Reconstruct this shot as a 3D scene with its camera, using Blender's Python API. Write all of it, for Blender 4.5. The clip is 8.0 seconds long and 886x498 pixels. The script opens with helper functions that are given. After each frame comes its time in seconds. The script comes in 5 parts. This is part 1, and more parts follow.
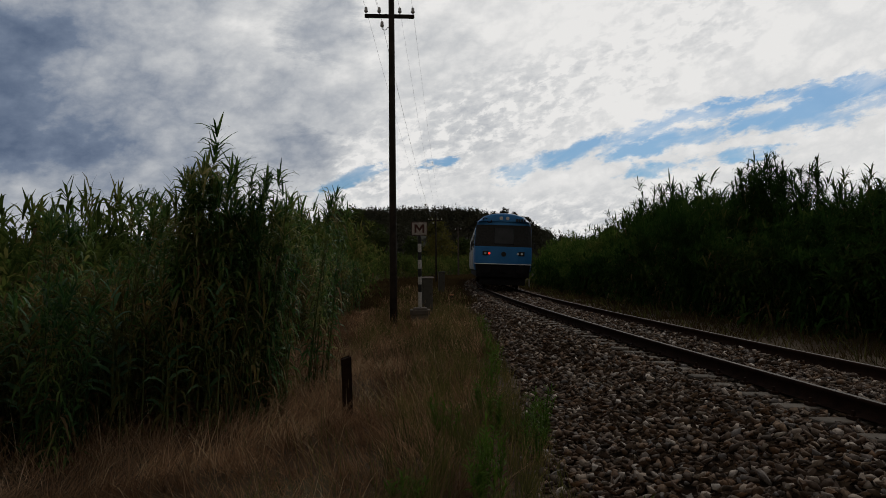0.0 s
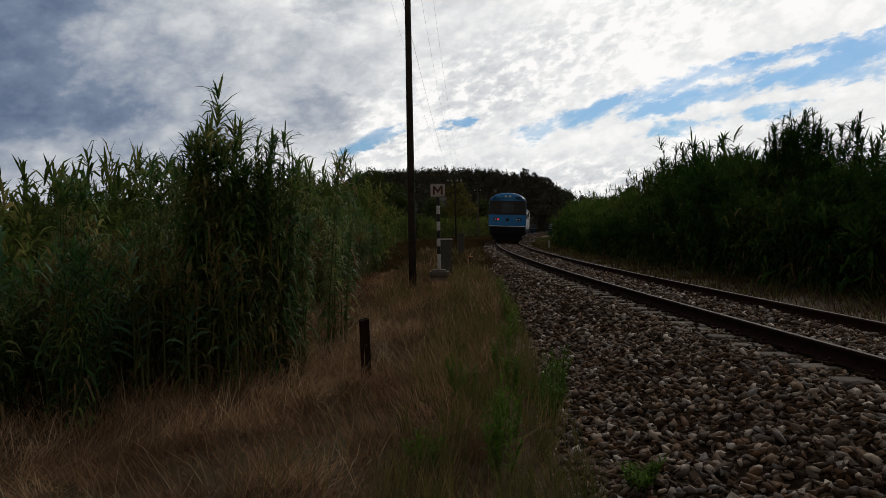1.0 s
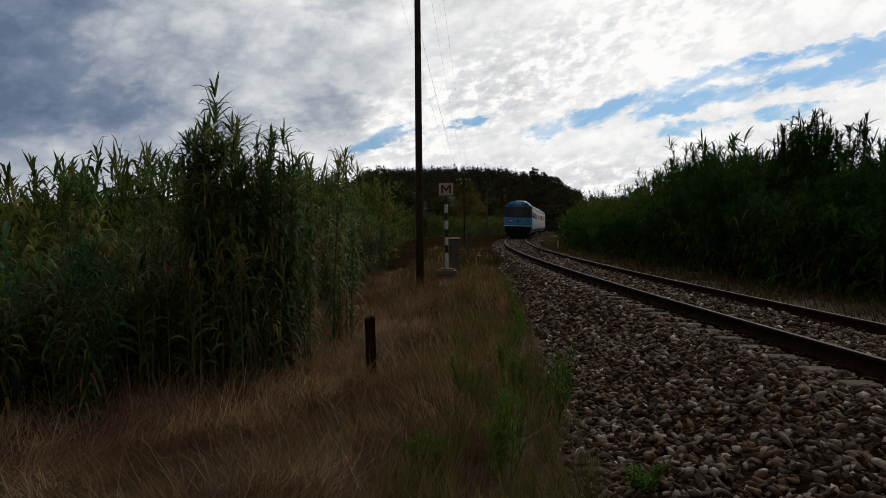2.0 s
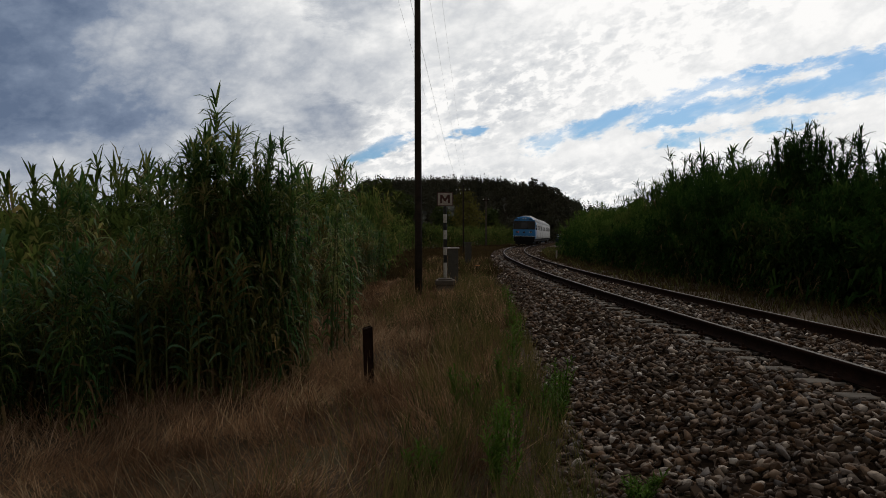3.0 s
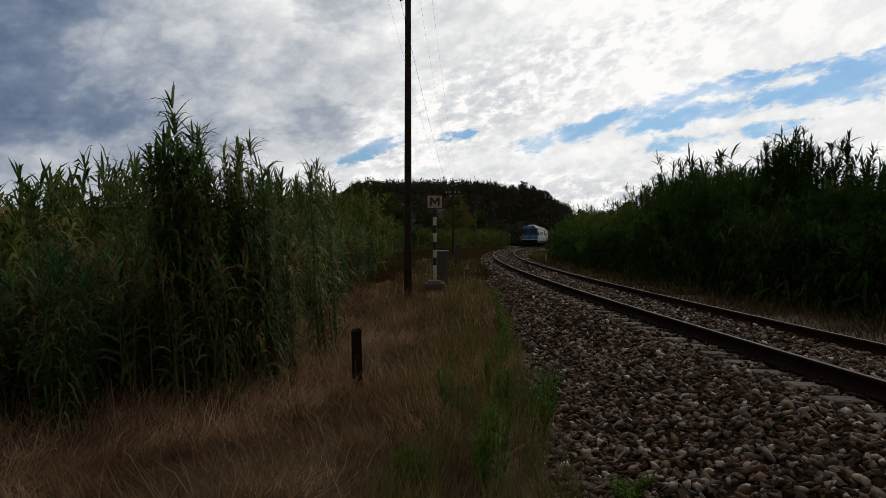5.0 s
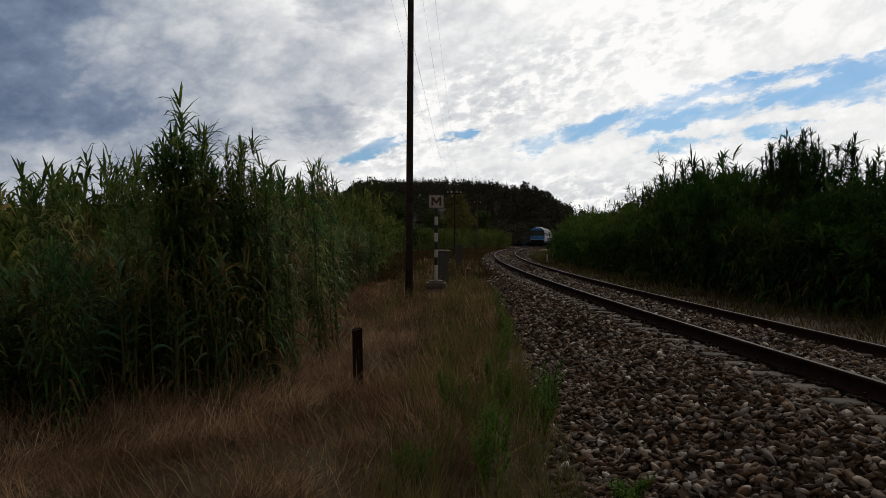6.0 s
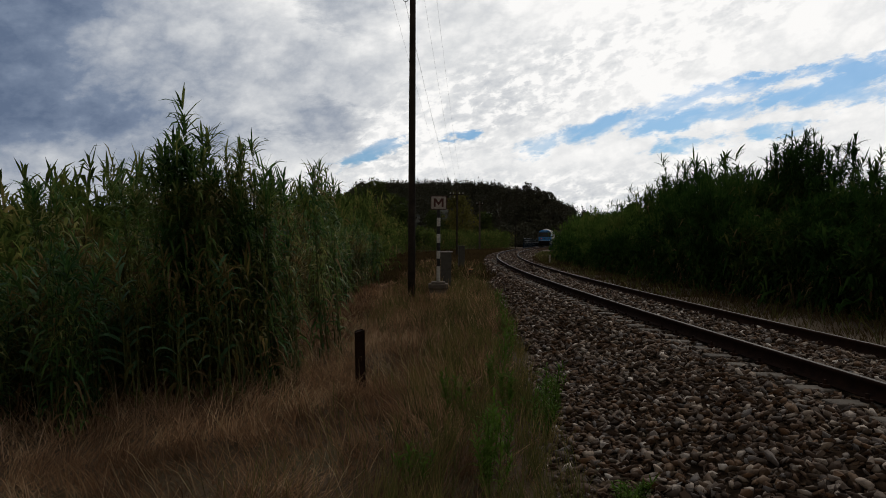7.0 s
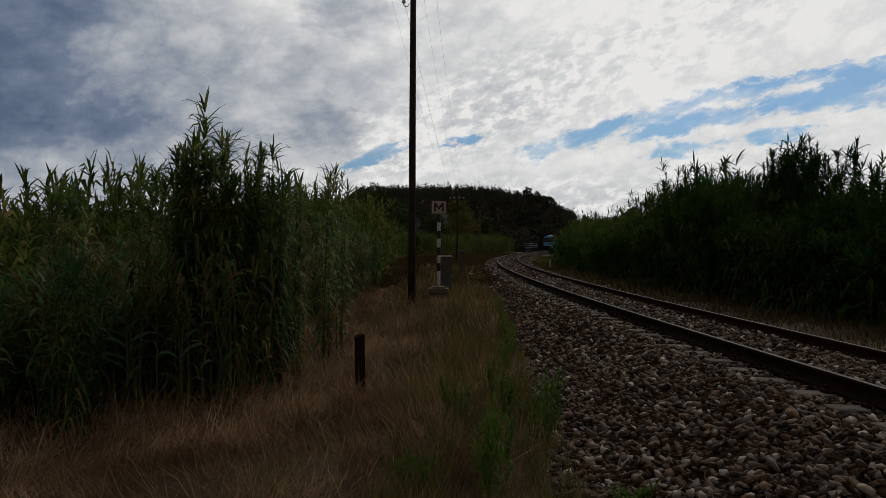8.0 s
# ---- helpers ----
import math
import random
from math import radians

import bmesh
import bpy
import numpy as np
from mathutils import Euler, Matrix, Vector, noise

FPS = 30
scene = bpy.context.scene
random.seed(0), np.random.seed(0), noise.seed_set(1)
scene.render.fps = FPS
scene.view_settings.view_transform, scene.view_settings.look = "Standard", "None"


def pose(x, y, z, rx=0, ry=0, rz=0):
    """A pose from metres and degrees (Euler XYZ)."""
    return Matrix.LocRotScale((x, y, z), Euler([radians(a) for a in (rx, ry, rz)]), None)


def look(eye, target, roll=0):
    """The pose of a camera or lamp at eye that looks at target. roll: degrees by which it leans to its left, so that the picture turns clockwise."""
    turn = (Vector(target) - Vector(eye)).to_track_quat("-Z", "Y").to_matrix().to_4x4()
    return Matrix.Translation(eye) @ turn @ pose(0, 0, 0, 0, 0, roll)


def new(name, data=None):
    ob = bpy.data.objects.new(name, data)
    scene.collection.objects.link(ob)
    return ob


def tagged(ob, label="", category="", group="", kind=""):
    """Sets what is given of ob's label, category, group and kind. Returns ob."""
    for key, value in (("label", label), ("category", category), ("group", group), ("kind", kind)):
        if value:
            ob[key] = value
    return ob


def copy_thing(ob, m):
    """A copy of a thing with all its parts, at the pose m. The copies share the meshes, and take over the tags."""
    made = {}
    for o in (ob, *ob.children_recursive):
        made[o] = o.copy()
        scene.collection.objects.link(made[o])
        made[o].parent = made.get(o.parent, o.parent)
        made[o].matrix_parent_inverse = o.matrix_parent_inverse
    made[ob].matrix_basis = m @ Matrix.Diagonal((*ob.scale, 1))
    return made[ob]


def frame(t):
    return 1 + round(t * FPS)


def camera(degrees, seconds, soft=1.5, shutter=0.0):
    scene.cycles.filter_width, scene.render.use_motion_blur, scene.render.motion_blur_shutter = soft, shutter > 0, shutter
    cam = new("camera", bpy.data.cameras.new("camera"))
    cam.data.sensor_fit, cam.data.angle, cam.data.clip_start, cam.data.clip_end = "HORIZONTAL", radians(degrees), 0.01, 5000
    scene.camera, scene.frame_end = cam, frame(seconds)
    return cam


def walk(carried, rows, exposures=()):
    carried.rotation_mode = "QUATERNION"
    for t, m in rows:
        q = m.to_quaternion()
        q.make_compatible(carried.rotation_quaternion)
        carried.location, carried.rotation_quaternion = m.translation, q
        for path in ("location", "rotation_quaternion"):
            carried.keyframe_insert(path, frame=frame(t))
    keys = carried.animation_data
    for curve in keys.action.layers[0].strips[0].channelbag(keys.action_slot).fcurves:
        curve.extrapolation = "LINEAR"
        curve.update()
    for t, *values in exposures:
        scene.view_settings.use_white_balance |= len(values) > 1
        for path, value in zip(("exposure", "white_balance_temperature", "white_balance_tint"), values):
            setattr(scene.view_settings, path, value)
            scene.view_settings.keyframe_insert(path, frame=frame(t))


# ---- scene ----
cam = camera(62.0, 8.0, soft=0.9)
CAM = [  # seconds, x, y, z, tilt, lean, turn
    (0.0, -0.081, -0.011, 1.181, 1.37, 0.52, -1.36),
    (0.1, -0.072, -0.004, 1.181, 0.10, 0.62, -1.18),
    (0.2, -0.064, 0.004, 1.182, -0.68, 0.76, -0.88),
    (0.3, -0.055, 0.010, 1.182, -1.10, 0.88, -0.75),
    (0.4, -0.047, 0.016, 1.183, -1.30, 0.98, -0.62),
    (0.5, -0.039, 0.022, 1.183, -1.33, 1.06, -0.44),
    (1.0, -0.041, -0.006, 1.184, -1.59, 0.98, 0.20),
    (1.5, -0.024, 0.017, 1.181, -1.94, 0.71, 0.70),
    (2.2, -0.014, 0.012, 1.184, -1.50, 0.50, 0.92),
    (3.0, -0.007, 0.006, 1.188, -0.92, 0.22, 0.82),
    (3.5, -0.007, -0.015, 1.191, -0.58, -0.37, 0.42),
    (4.0, -0.008, -0.011, 1.189, -0.71, -0.36, 0.04),
    (4.5, 0.000, 0.000, 1.187, -0.71, 0.00, 0.00),
    (6.0, -0.002, 0.001, 1.187, -0.73, -0.38, 0.13),
    (6.5, -0.001, 0.002, 1.192, -0.74, -0.51, 0.15),
    (7.0, 0.001, -0.003, 1.194, -0.66, -0.28, 0.32),
    (7.5, 0.001, -0.006, 1.197, -0.53, -0.23, 0.25),
    (8.0, 0.004, 0.004, 1.195, -0.30, -0.31, 0.35)]
walk(cam, [(t, pose(x, y, z, 90 + p, r, w)) for t, x, y, z, p, r, w in CAM],
     exposures=[(0.0, -0.28), (0.6, -0.1), (1.2, 0.0), (4.5, 0.0), (7.4, -0.02), (8.0, -0.3)])

# ---- sky and sun ----
SUN_AZ, SUN_EL = radians(24), radians(38)   # azimuth from +y towards +x


class Nodes:
    """Short hand for node trees."""

    def __init__(self, tree):
        self.t = tree
        tree.nodes.clear()

    def n(self, kind, operation="", blend_type="", data_type="", interpolation_type="", sky_type=""):
        node = self.t.nodes.new(kind)
        if operation:
            node.operation = operation
        if data_type:
            node.data_type = data_type
        if blend_type:
            node.blend_type = blend_type
        if interpolation_type:
            node.interpolation_type = interpolation_type
        if sky_type:
            node.sky_type = sky_type
        return node

    def link(self, a, b):
        self.t.links.new(a, b)

    def put(self, sock, v):
        if isinstance(v, bpy.types.NodeSocket):
            self.link(v, sock)
        elif v is not None:
            sock.default_value = v

    def math(self, op, a, b=None, c=None, clamp=False):
        m = self.n("ShaderNodeMath", operation=op)
        m.use_clamp = clamp
        for i, v in enumerate((a, b, c)):
            self.put(m.inputs[i], v)
        return m.outputs[0]

    def step(self, v, lo, hi, a=0.0, b=1.0):
        m = self.n("ShaderNodeMapRange", interpolation_type="SMOOTHSTEP")
        for i, x in enumerate((v, lo, hi, a, b)):
            self.put(m.inputs[i], x)
        return m.outputs[0]

    def mix(self, f, a, b, blend="MIX"):
        m = self.n("ShaderNodeMix", data_type="RGBA", blend_type=blend)
        self.put(m.inputs[0], f)
        self.put(m.inputs[6], a)
        self.put(m.inputs[7], b)
        return m.outputs[2]

    def noise(self, vec, scale, detail=4.0, rough=0.55, warp=0.0):
        m = self.n("ShaderNodeTexNoise")
        self.put(m.inputs["Vector"], vec)
        m.inputs["Scale"].default_value, m.inputs["Detail"].default_value = scale, detail
        m.inputs["Roughness"].default_value, m.inputs["Distortion"].default_value = rough, warp
        return m.outputs[0]

    def xyz(self, x, y, z):
        m = self.n("ShaderNodeCombineXYZ")
        for i, v in enumerate((x, y, z)):
            self.put(m.inputs[i], v)
        return m.outputs[0]

    def ramp(self, f, stops):
        m = self.n("ShaderNodeValToRGB")
        self.put(m.inputs[0], f)
        e = m.color_ramp.elements
        while len(e) < len(stops):
            e.new(0.5)
        for k, (p, c) in zip(e, stops):
            k.position, k.color = p, (*c, 1)
        return m.outputs[0]


def build_sky():
    world = bpy.data.worlds.new("cloudy_sky")
    scene.world = world
    world.use_nodes = True
    k = Nodes(world.node_tree)
    way = k.n("ShaderNodeTexCoord").outputs["Generated"]
    sep = k.n("ShaderNodeSeparateXYZ")
    k.link(way, sep.inputs[0])
    x, y, z = sep.outputs
    az = k.math("ARCTAN2", x, y)
    el = k.math("ARCSINE", z)
    # warped azimuth and elevation for ragged cloud edges
    along = k.math("ADD", k.math("MULTIPLY", az, 0.96), k.math("MULTIPLY", el, 0.27))
    across = k.math("SUBTRACT", k.math("MULTIPLY", el, 0.96), k.math("MULTIPLY", az, 0.27))
    flat = k.xyz(along, k.math("MULTIPLY", across, 1.6), 0.3)
    wob = k.math("SUBTRACT", k.noise(flat, 6.0, 6.0, 0.6), 0.5)
    fine = k.math("SUBTRACT", k.noise(k.xyz(az, k.math("MULTIPLY", el, 3.0), 2.0), 22.0, 8.0, 0.68), 0.5)
    el2 = k.math("ADD", el, k.math("ADD", k.math("MULTIPLY", wob, 0.045), k.math("MULTIPLY", fine, 0.045)))
    az2 = k.math("ADD", az, k.math("ADD", k.math("MULTIPLY", wob, 0.12), k.math("MULTIPLY", fine, 0.10)))
    streak = k.noise(k.xyz(k.math("MULTIPLY", along, 9.0), k.math("MULTIPLY", across, 26.0), 0.0), 1.0, 7.0, 0.58, 0.3)
    ripple = k.noise(k.xyz(k.math("MULTIPLY", along, 46.0), k.math("MULTIPLY", across, 88.0), 1.7), 1.0, 5.0, 0.6, 0.25)
    puff = k.math("ABSOLUTE", k.math("SUBTRACT", k.noise(k.xyz(k.math("MULTIPLY", along, 11.0), k.math("MULTIPLY", across, 16.0), 4.1), 1.0, 9.0, 0.60, 0.0), 0.5))
    big = k.noise(flat, 4.2, 6.0, 0.52, 0.2)
    mid = k.noise(k.xyz(az, k.math("MULTIPLY", el, 1.7), 0.9), 11.0, 9.0, 0.58, 0.15)

    def slant(a0, e0, slope, half, a1, soft=0.05):
        """A slanting band: 1 along its middle line, 0 past its width."""
        line = k.math("ADD", e0, k.math("MULTIPLY", k.math("SUBTRACT", az2, a0), slope))
        off = k.math("ABSOLUTE", k.math("SUBTRACT", el2, line))
        return k.math("MULTIPLY", k.step(off, half * 2.1, 0.0), k.math("MULTIPLY", k.step(az2, a0 - soft, a0 + soft), k.step(az2, a1 + soft, a1 - soft)))

    def blob(a0, e0, ra, re):
        da, de = k.math("DIVIDE", k.math("SUBTRACT", az2, a0), ra), k.math("DIVIDE", k.math("SUBTRACT", el2, e0), re)
        return k.step(k.math("ADD", k.math("MULTIPLY", da, da), k.math("MULTIPLY", de, de)), 1.4, 0.1)

    # blue gaps between the clouds
    gap = None
    for band in (slant(-0.138, 0.106, 0.34, 0.011, -0.062, 0.02), slant(-0.005, 0.138, 0.12, 0.007, 0.05, 0.02), slant(0.095, 0.122, 0.26, 0.015, 0.32, 0.04),
                 slant(0.28, 0.178, 0.125, 0.010, 1.1, 0.06), slant(0.21, 0.143, 0.125, 0.014, 1.0, 0.05), slant(0.45, 0.185, 0.20, 0.018, 1.2, 0.06),
                 slant(0.25, 0.116, 0.12, 0.010, 0.46, 0.05)):
        gap = band if gap is None else k.math("MAXIMUM", gap, band)
    ragged = k.math("ADD", k.math("MULTIPLY", k.math("SUBTRACT", streak, 0.48), 1.5), k.math("ADD", k.math("MULTIPLY", k.math("SUBTRACT", mid, 0.5), 1.2), k.math("MULTIPLY", k.math("SUBTRACT", ripple, 0.5), 1.5)))
    gap = k.math("MULTIPLY", k.math("MULTIPLY", k.step(k.math("SUBTRACT", gap, ragged), 0.34, 0.95), k.step(gap, 0.02, 0.4)), k.step(streak, 0.62, 0.42, 0.55, 0.86), clamp=True)
    # brightness of the clouds: thin towards the hidden sun, thick away from it
    sx, sy, sz = math.sin(SUN_AZ) * math.cos(SUN_EL), math.cos(SUN_AZ) * math.cos(SUN_EL), math.sin(SUN_EL)
    toward = k.math("ADD", k.math("ADD", k.math("MULTIPLY", x, sx), k.math("MULTIPLY", y, sy)), k.math("MULTIPLY", z, sz))
    glow = k.step(toward, 0.28, 0.96)
    thick = k.math("ADD", k.math("MULTIPLY", big, 0.62), k.math("MULTIPLY", mid, 0.38))
    light = k.math("ADD", glow, k.math("MULTIPLY", k.math("SUBTRACT", 0.5, thick), k.step(az, 0.35, -0.25, 0.5, 1.75)))
    light = k.math("ADD", light, k.math("MULTIPLY", k.math("MULTIPLY", k.step(el, 0.15, 0.04), k.step(az, 0.0, -0.35)), 0.30))
    light = k.math("SUBTRACT", light, k.math("MULTIPLY", k.math("MULTIPLY", k.step(az2, -0.16, -0.42), k.step(el2, 0.09, 0.17)), 0.24))
    light = k.math("SUBTRACT", light, k.math("MULTIPLY", blob(-0.175, 0.155, 0.075, 0.032), 0.24))
    light = k.math("SUBTRACT", light, k.math("MULTIPLY", blob(-0.125, 0.315, 0.07, 0.05), 0.28))
    light = k.math("SUBTRACT", light, k.math("MULTIPLY", blob(0.02, 0.27, 0.07, 0.05), 0.10))
    # rows of small cloudlets in a slanting belt and low over the horizon
    belt = k.math("MAXIMUM", slant(-0.12, 0.115, 0.37, 0.05, 0.42, 0.08), k.math("MULTIPLY", k.step(el, 0.12, 0.05), k.step(az, -0.2, 0.1)))
    cells = k.math("ADD", 0.07, k.math("MULTIPLY", k.math("SUBTRACT", ripple, 0.52), 2.3))
    cells = k.math("MAXIMUM", cells, k.math("MULTIPLY", cells, 0.35))
    light = k.math("ADD", light, k.math("MULTIPLY", belt, cells))
    light = k.math("ADD", light, k.math("ADD", k.math("MULTIPLY", k.math("SUBTRACT", streak, 0.5), 0.14), k.math("MULTIPLY", k.math("SUBTRACT", puff, 0.10), 1.1)), clamp=True)
    light = k.math("MAXIMUM", light, k.step(toward, 0.55, -0.2, 0.0, 0.40))
    cloud = k.ramp(light, [(0.0, (0.115, 0.158, 0.245)), (0.22, (0.19, 0.24, 0.335)), (0.5, (0.46, 0.49, 0.54)),
                           (0.78, (0.74, 0.75, 0.76)), (1.0, (0.98, 0.97, 0.955))])
    heavy = k.step(toward, -0.9, 0.2, 0.85, 1.0)
    sky = k.n("ShaderNodeTexSky", sky_type="NISHITA")
    sky.sun_disc = False
    sky.sun_elevation, sky.sun_rotation = SUN_EL, SUN_AZ
    blue = k.mix(1.0, sky.outputs[0], SKY_TINT, "MULTIPLY")
    whole = k.mix(1.0, k.mix(1.0, cloud, (10.0, 10.0, 10.0, 1), "MULTIPLY"), k.mix(k.step(toward, 0.55, -0.1), k.xyz(heavy, heavy, heavy), (1.08, 0.92, 0.70, 1)), "MULTIPLY")
    both = k.mix(gap, whole, blue)
    # away from the sun the cover is heavy and dark; below the horizon nothing
    bg = k.n("ShaderNodeBackground")
    k.link(both, bg.inputs[0])
    bg.inputs[1].default_value = 0.1
    out = k.n("ShaderNodeOutputWorld")
    k.link(bg.outputs[0], out.inputs[0])


SKY_TINT = (0.21, 0.43, 0.67, 1)
build_sky()
sun = new("sun", bpy.data.lights.new("sun", "SUN"))
sun.data.energy, sun.data.angle, sun.data.color = 1.1, radians(12), (1.0, 0.95, 0.86)
sun.matrix_basis = look((60 * math.sin(SUN_AZ), 60 * math.cos(SUN_AZ), 60 * math.tan(SUN_EL)), (0, 0, 0))


# ---- materials ----
def material(name, build):
    m = bpy.data.materials.new(name)
    m.use_nodes = True
    k = Nodes(m.node_tree)
    out = k.n("ShaderNodeOutputMaterial")
    k.link(build(k), out.inputs[0])
    return m


def bsdf(k, color, rough=0.7, metal=0.0, spec=0.4, bump=None, strength=0.5, distance=0.01):
    p = k.n("ShaderNodeBsdfPrincipled")
    k.put(p.inputs["Base Color"], color if not isinstance(color, tuple) else (*color, 1))
    k.put(p.inputs["Roughness"], rough)
    p.inputs["Metallic"].default_value = metal
    p.inputs["Specular IOR Level"].default_value = spec
    if bump is not None:
        b = k.n("ShaderNodeBump")
        b.inputs["Strength"].default_value, b.inputs["Distance"].default_value = strength, distance
        k.link(bump, b.inputs["Height"])
        k.link(b.outputs[0], p.inputs["Normal"])
    return p.outputs[0]


def obj_co(k):
    return k.n("ShaderNodeTexCoord").outputs["Object"]


def leafy(name, stops, through_light=0.35, rough=0.5, spec=0.35, patch=0.6):
    """Leaves: colour by island and by soft patches, part of the light passes through."""
    def build(k):
        isl = k.n("ShaderNodeNewGeometry").outputs["Random Per Island"]
        ob = k.n("ShaderNodeObjectInfo").outputs["Random"]
        pos = k.n("ShaderNodeNewGeometry").outputs["Position"]
        f = k.math("ADD", k.math("MULTIPLY", isl, 0.42), k.math("ADD", k.math("MULTIPLY", ob, 0.14), k.math("MULTIPLY", k.step(k.noise(pos, patch, 3), 0.3, 0.7), 0.44)))
        c = k.ramp(f, stops)
        streaks = k.noise(pos, 40.0, 2)
        c = k.mix(k.math("MULTIPLY", streaks, 0.35), c, (0.02, 0.025, 0.01, 1))
        face = bsdf(k, c, rough, 0.0, spec)
        tr = k.n("ShaderNodeBsdfTranslucent")
        k.link(c, tr.inputs[0])
        mx = k.n("ShaderNodeMixShader")
        mx.inputs[0].default_value = through_light
        k.link(face, mx.inputs[1])
        k.link(tr.outputs[0], mx.inputs[2])
        return mx.outputs[0]
    return material(name, build)


def grainy(name, dark, light, scale=8.0, rough=0.8, spec=0.1, metal=0.0, bump=0.4, fine=60.0, rand=0.0):
    def build(k):
        co = obj_co(k)
        a, b = k.noise(co, scale, 5), k.noise(co, fine, 3)
        f = k.math("ADD", k.math("MULTIPLY", a, 0.7), k.math("MULTIPLY", b, 0.3))
        if rand:
            f = k.math("ADD", f, k.math("MULTIPLY", k.math("SUBTRACT", k.n("ShaderNodeObjectInfo").outputs["Random"], 0.5), rand))
        c = k.ramp(f, [(0.3, dark), (0.7, light)])
        return bsdf(k, c, rough, metal, spec, f, bump, 0.01)
    return material(name, build)


def stony(name, per_object):
    """Ballast stones: grey, tan, rusty brown and pale ones."""
    def build(k):
        r = k.n("ShaderNodeObjectInfo").outputs["Random"] if per_object else k.n("ShaderNodeNewGeometry").outputs["Random Per Island"]
        c = k.ramp(r, [(0.0, (0.019, 0.011, 0.007)), (0.15, (0.050, 0.028, 0.016)), (0.3, (0.036, 0.028, 0.023)), (0.45, (0.083, 0.041, 0.018)), (0.58, (0.062, 0.045, 0.033)),
                       (0.7, (0.115, 0.070, 0.041)), (0.82, (0.094, 0.083, 0.077)), (0.92, (0.20, 0.15, 0.11)), (1.0, (0.36, 0.31, 0.265))])
        pos = k.n("ShaderNodeNewGeometry").outputs["Position"]
        n1, n2 = k.noise(pos, 28.0, 4), k.noise(pos, 2.2, 3)
        c = k.mix(k.math("MULTIPLY", k.step(n1, 0.45, 0.7), 0.55), c, (0.045, 0.032, 0.023, 1))
        c = k.mix(k.math("MULTIPLY", k.step(n2, 0.45, 0.65), 0.35), c, (0.055, 0.027, 0.012, 1))
        return bsdf(k, c, 0.85, 0.0, 0.08, n1, 0.5, 0.01)
    return material(name, build)


REED = leafy("reed_leaf", [(0.15, (0.015, 0.046, 0.013)), (0.36, (0.038, 0.090, 0.022)), (0.54, (0.078, 0.132, 0.030)), (0.72, (0.16, 0.18, 0.05)), (0.9, (0.33, 0.28, 0.11))], 0.45, 0.5, 0.05, 1.4)
REED_OLD = leafy("aging_reed_leaf", [(0.15, (0.030, 0.032, 0.008)), (0.4, (0.072, 0.066, 0.017)), (0.6, (0.125, 0.092, 0.028)), (0.8, (0.19, 0.13, 0.05)), (0.95, (0.31, 0.24, 0.10))], 0.42, 0.6, 0.03, 1.4)
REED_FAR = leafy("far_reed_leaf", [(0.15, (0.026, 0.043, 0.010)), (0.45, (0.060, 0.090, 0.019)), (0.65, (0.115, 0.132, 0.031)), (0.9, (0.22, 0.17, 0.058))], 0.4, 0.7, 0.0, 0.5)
# lighter copy for the bend: the light falling there is put into the leaf colour
REED_LIT = leafy("lit_reed_leaf", [(0.15, (0.016, 0.034, 0.007)), (0.45, (0.038, 0.074, 0.013)), (0.7, (0.075, 0.115, 0.022)), (0.95, (0.15, 0.14, 0.04))], 0.4, 0.7, 0.0, 0.5)
# darker copy of the reed leaf: the right wall's shade is put into the colour
REED_SHADED = leafy("shaded_reed_leaf", [(0.15, (0.008, 0.022, 0.004)), (0.45, (0.017, 0.046, 0.009)), (0.7, (0.038, 0.074, 0.014)), (0.95, (0.090, 0.088, 0.024))], 0.35, 0.7, 0.0, 0.5)
REED_DRY = leafy("dry_reed_leaf", [(0.1, (0.06, 0.035, 0.018)), (0.5, (0.13, 0.08, 0.035)), (1.0, (0.22, 0.15, 0.07))], 0.25, 0.8, 0.03)
STEM = grainy("reed_stem", (0.02, 0.03, 0.008), (0.07, 0.075, 0.022), 6.0, 0.6, rand=0.3)
DRY = leafy("dry_grass_blade", [(0.2, (0.064, 0.032, 0.017)), (0.5, (0.18, 0.098, 0.052)), (0.7, (0.32, 0.19, 0.107)), (0.85, (0.55, 0.37, 0.23))], 0.3, 0.8, 0.03, 1.1)
GREEN = leafy("green_grass_blade", [(0.2, (0.036, 0.036, 0.011)), (0.5, (0.080, 0.080, 0.022)), (0.75, (0.15, 0.112, 0.040)), (0.95, (0.28, 0.19, 0.09))], 0.35, 0.7, 0.03, 0.9)
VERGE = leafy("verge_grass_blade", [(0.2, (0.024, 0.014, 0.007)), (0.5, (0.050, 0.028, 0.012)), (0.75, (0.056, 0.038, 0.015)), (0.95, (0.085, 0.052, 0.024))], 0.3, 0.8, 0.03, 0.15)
STRAW = leafy("straw_stalk", [(0.2, (0.16, 0.095, 0.05)), (0.5, (0.30, 0.20, 0.11)), (0.85, (0.50, 0.38, 0.24))], 0.35, 0.8, 0.04, 0.8)
SHOOT = leafy("young_reed_leaf", [(0.2, (0.035, 0.085, 0.035)), (0.6, (0.070, 0.145, 0.060)), (0.95, (0.13, 0.20, 0.09))], 0.35, 0.5, 0.12, 1.5)
WEED = leafy("weed_leaf", [(0.1, (0.035, 0.07, 0.008)), (0.6, (0.075, 0.14, 0.014)), (1.0, (0.13, 0.18, 0.03))], 0.4, 0.7, 0.03)
PINE = leafy("pine_foliage", [(0.1, (0.034, 0.033, 0.022)), (0.6, (0.056, 0.052, 0.036)), (1.0, (0.078, 0.068, 0.048))], 0.05, 0.9, 0.02, 0.02)
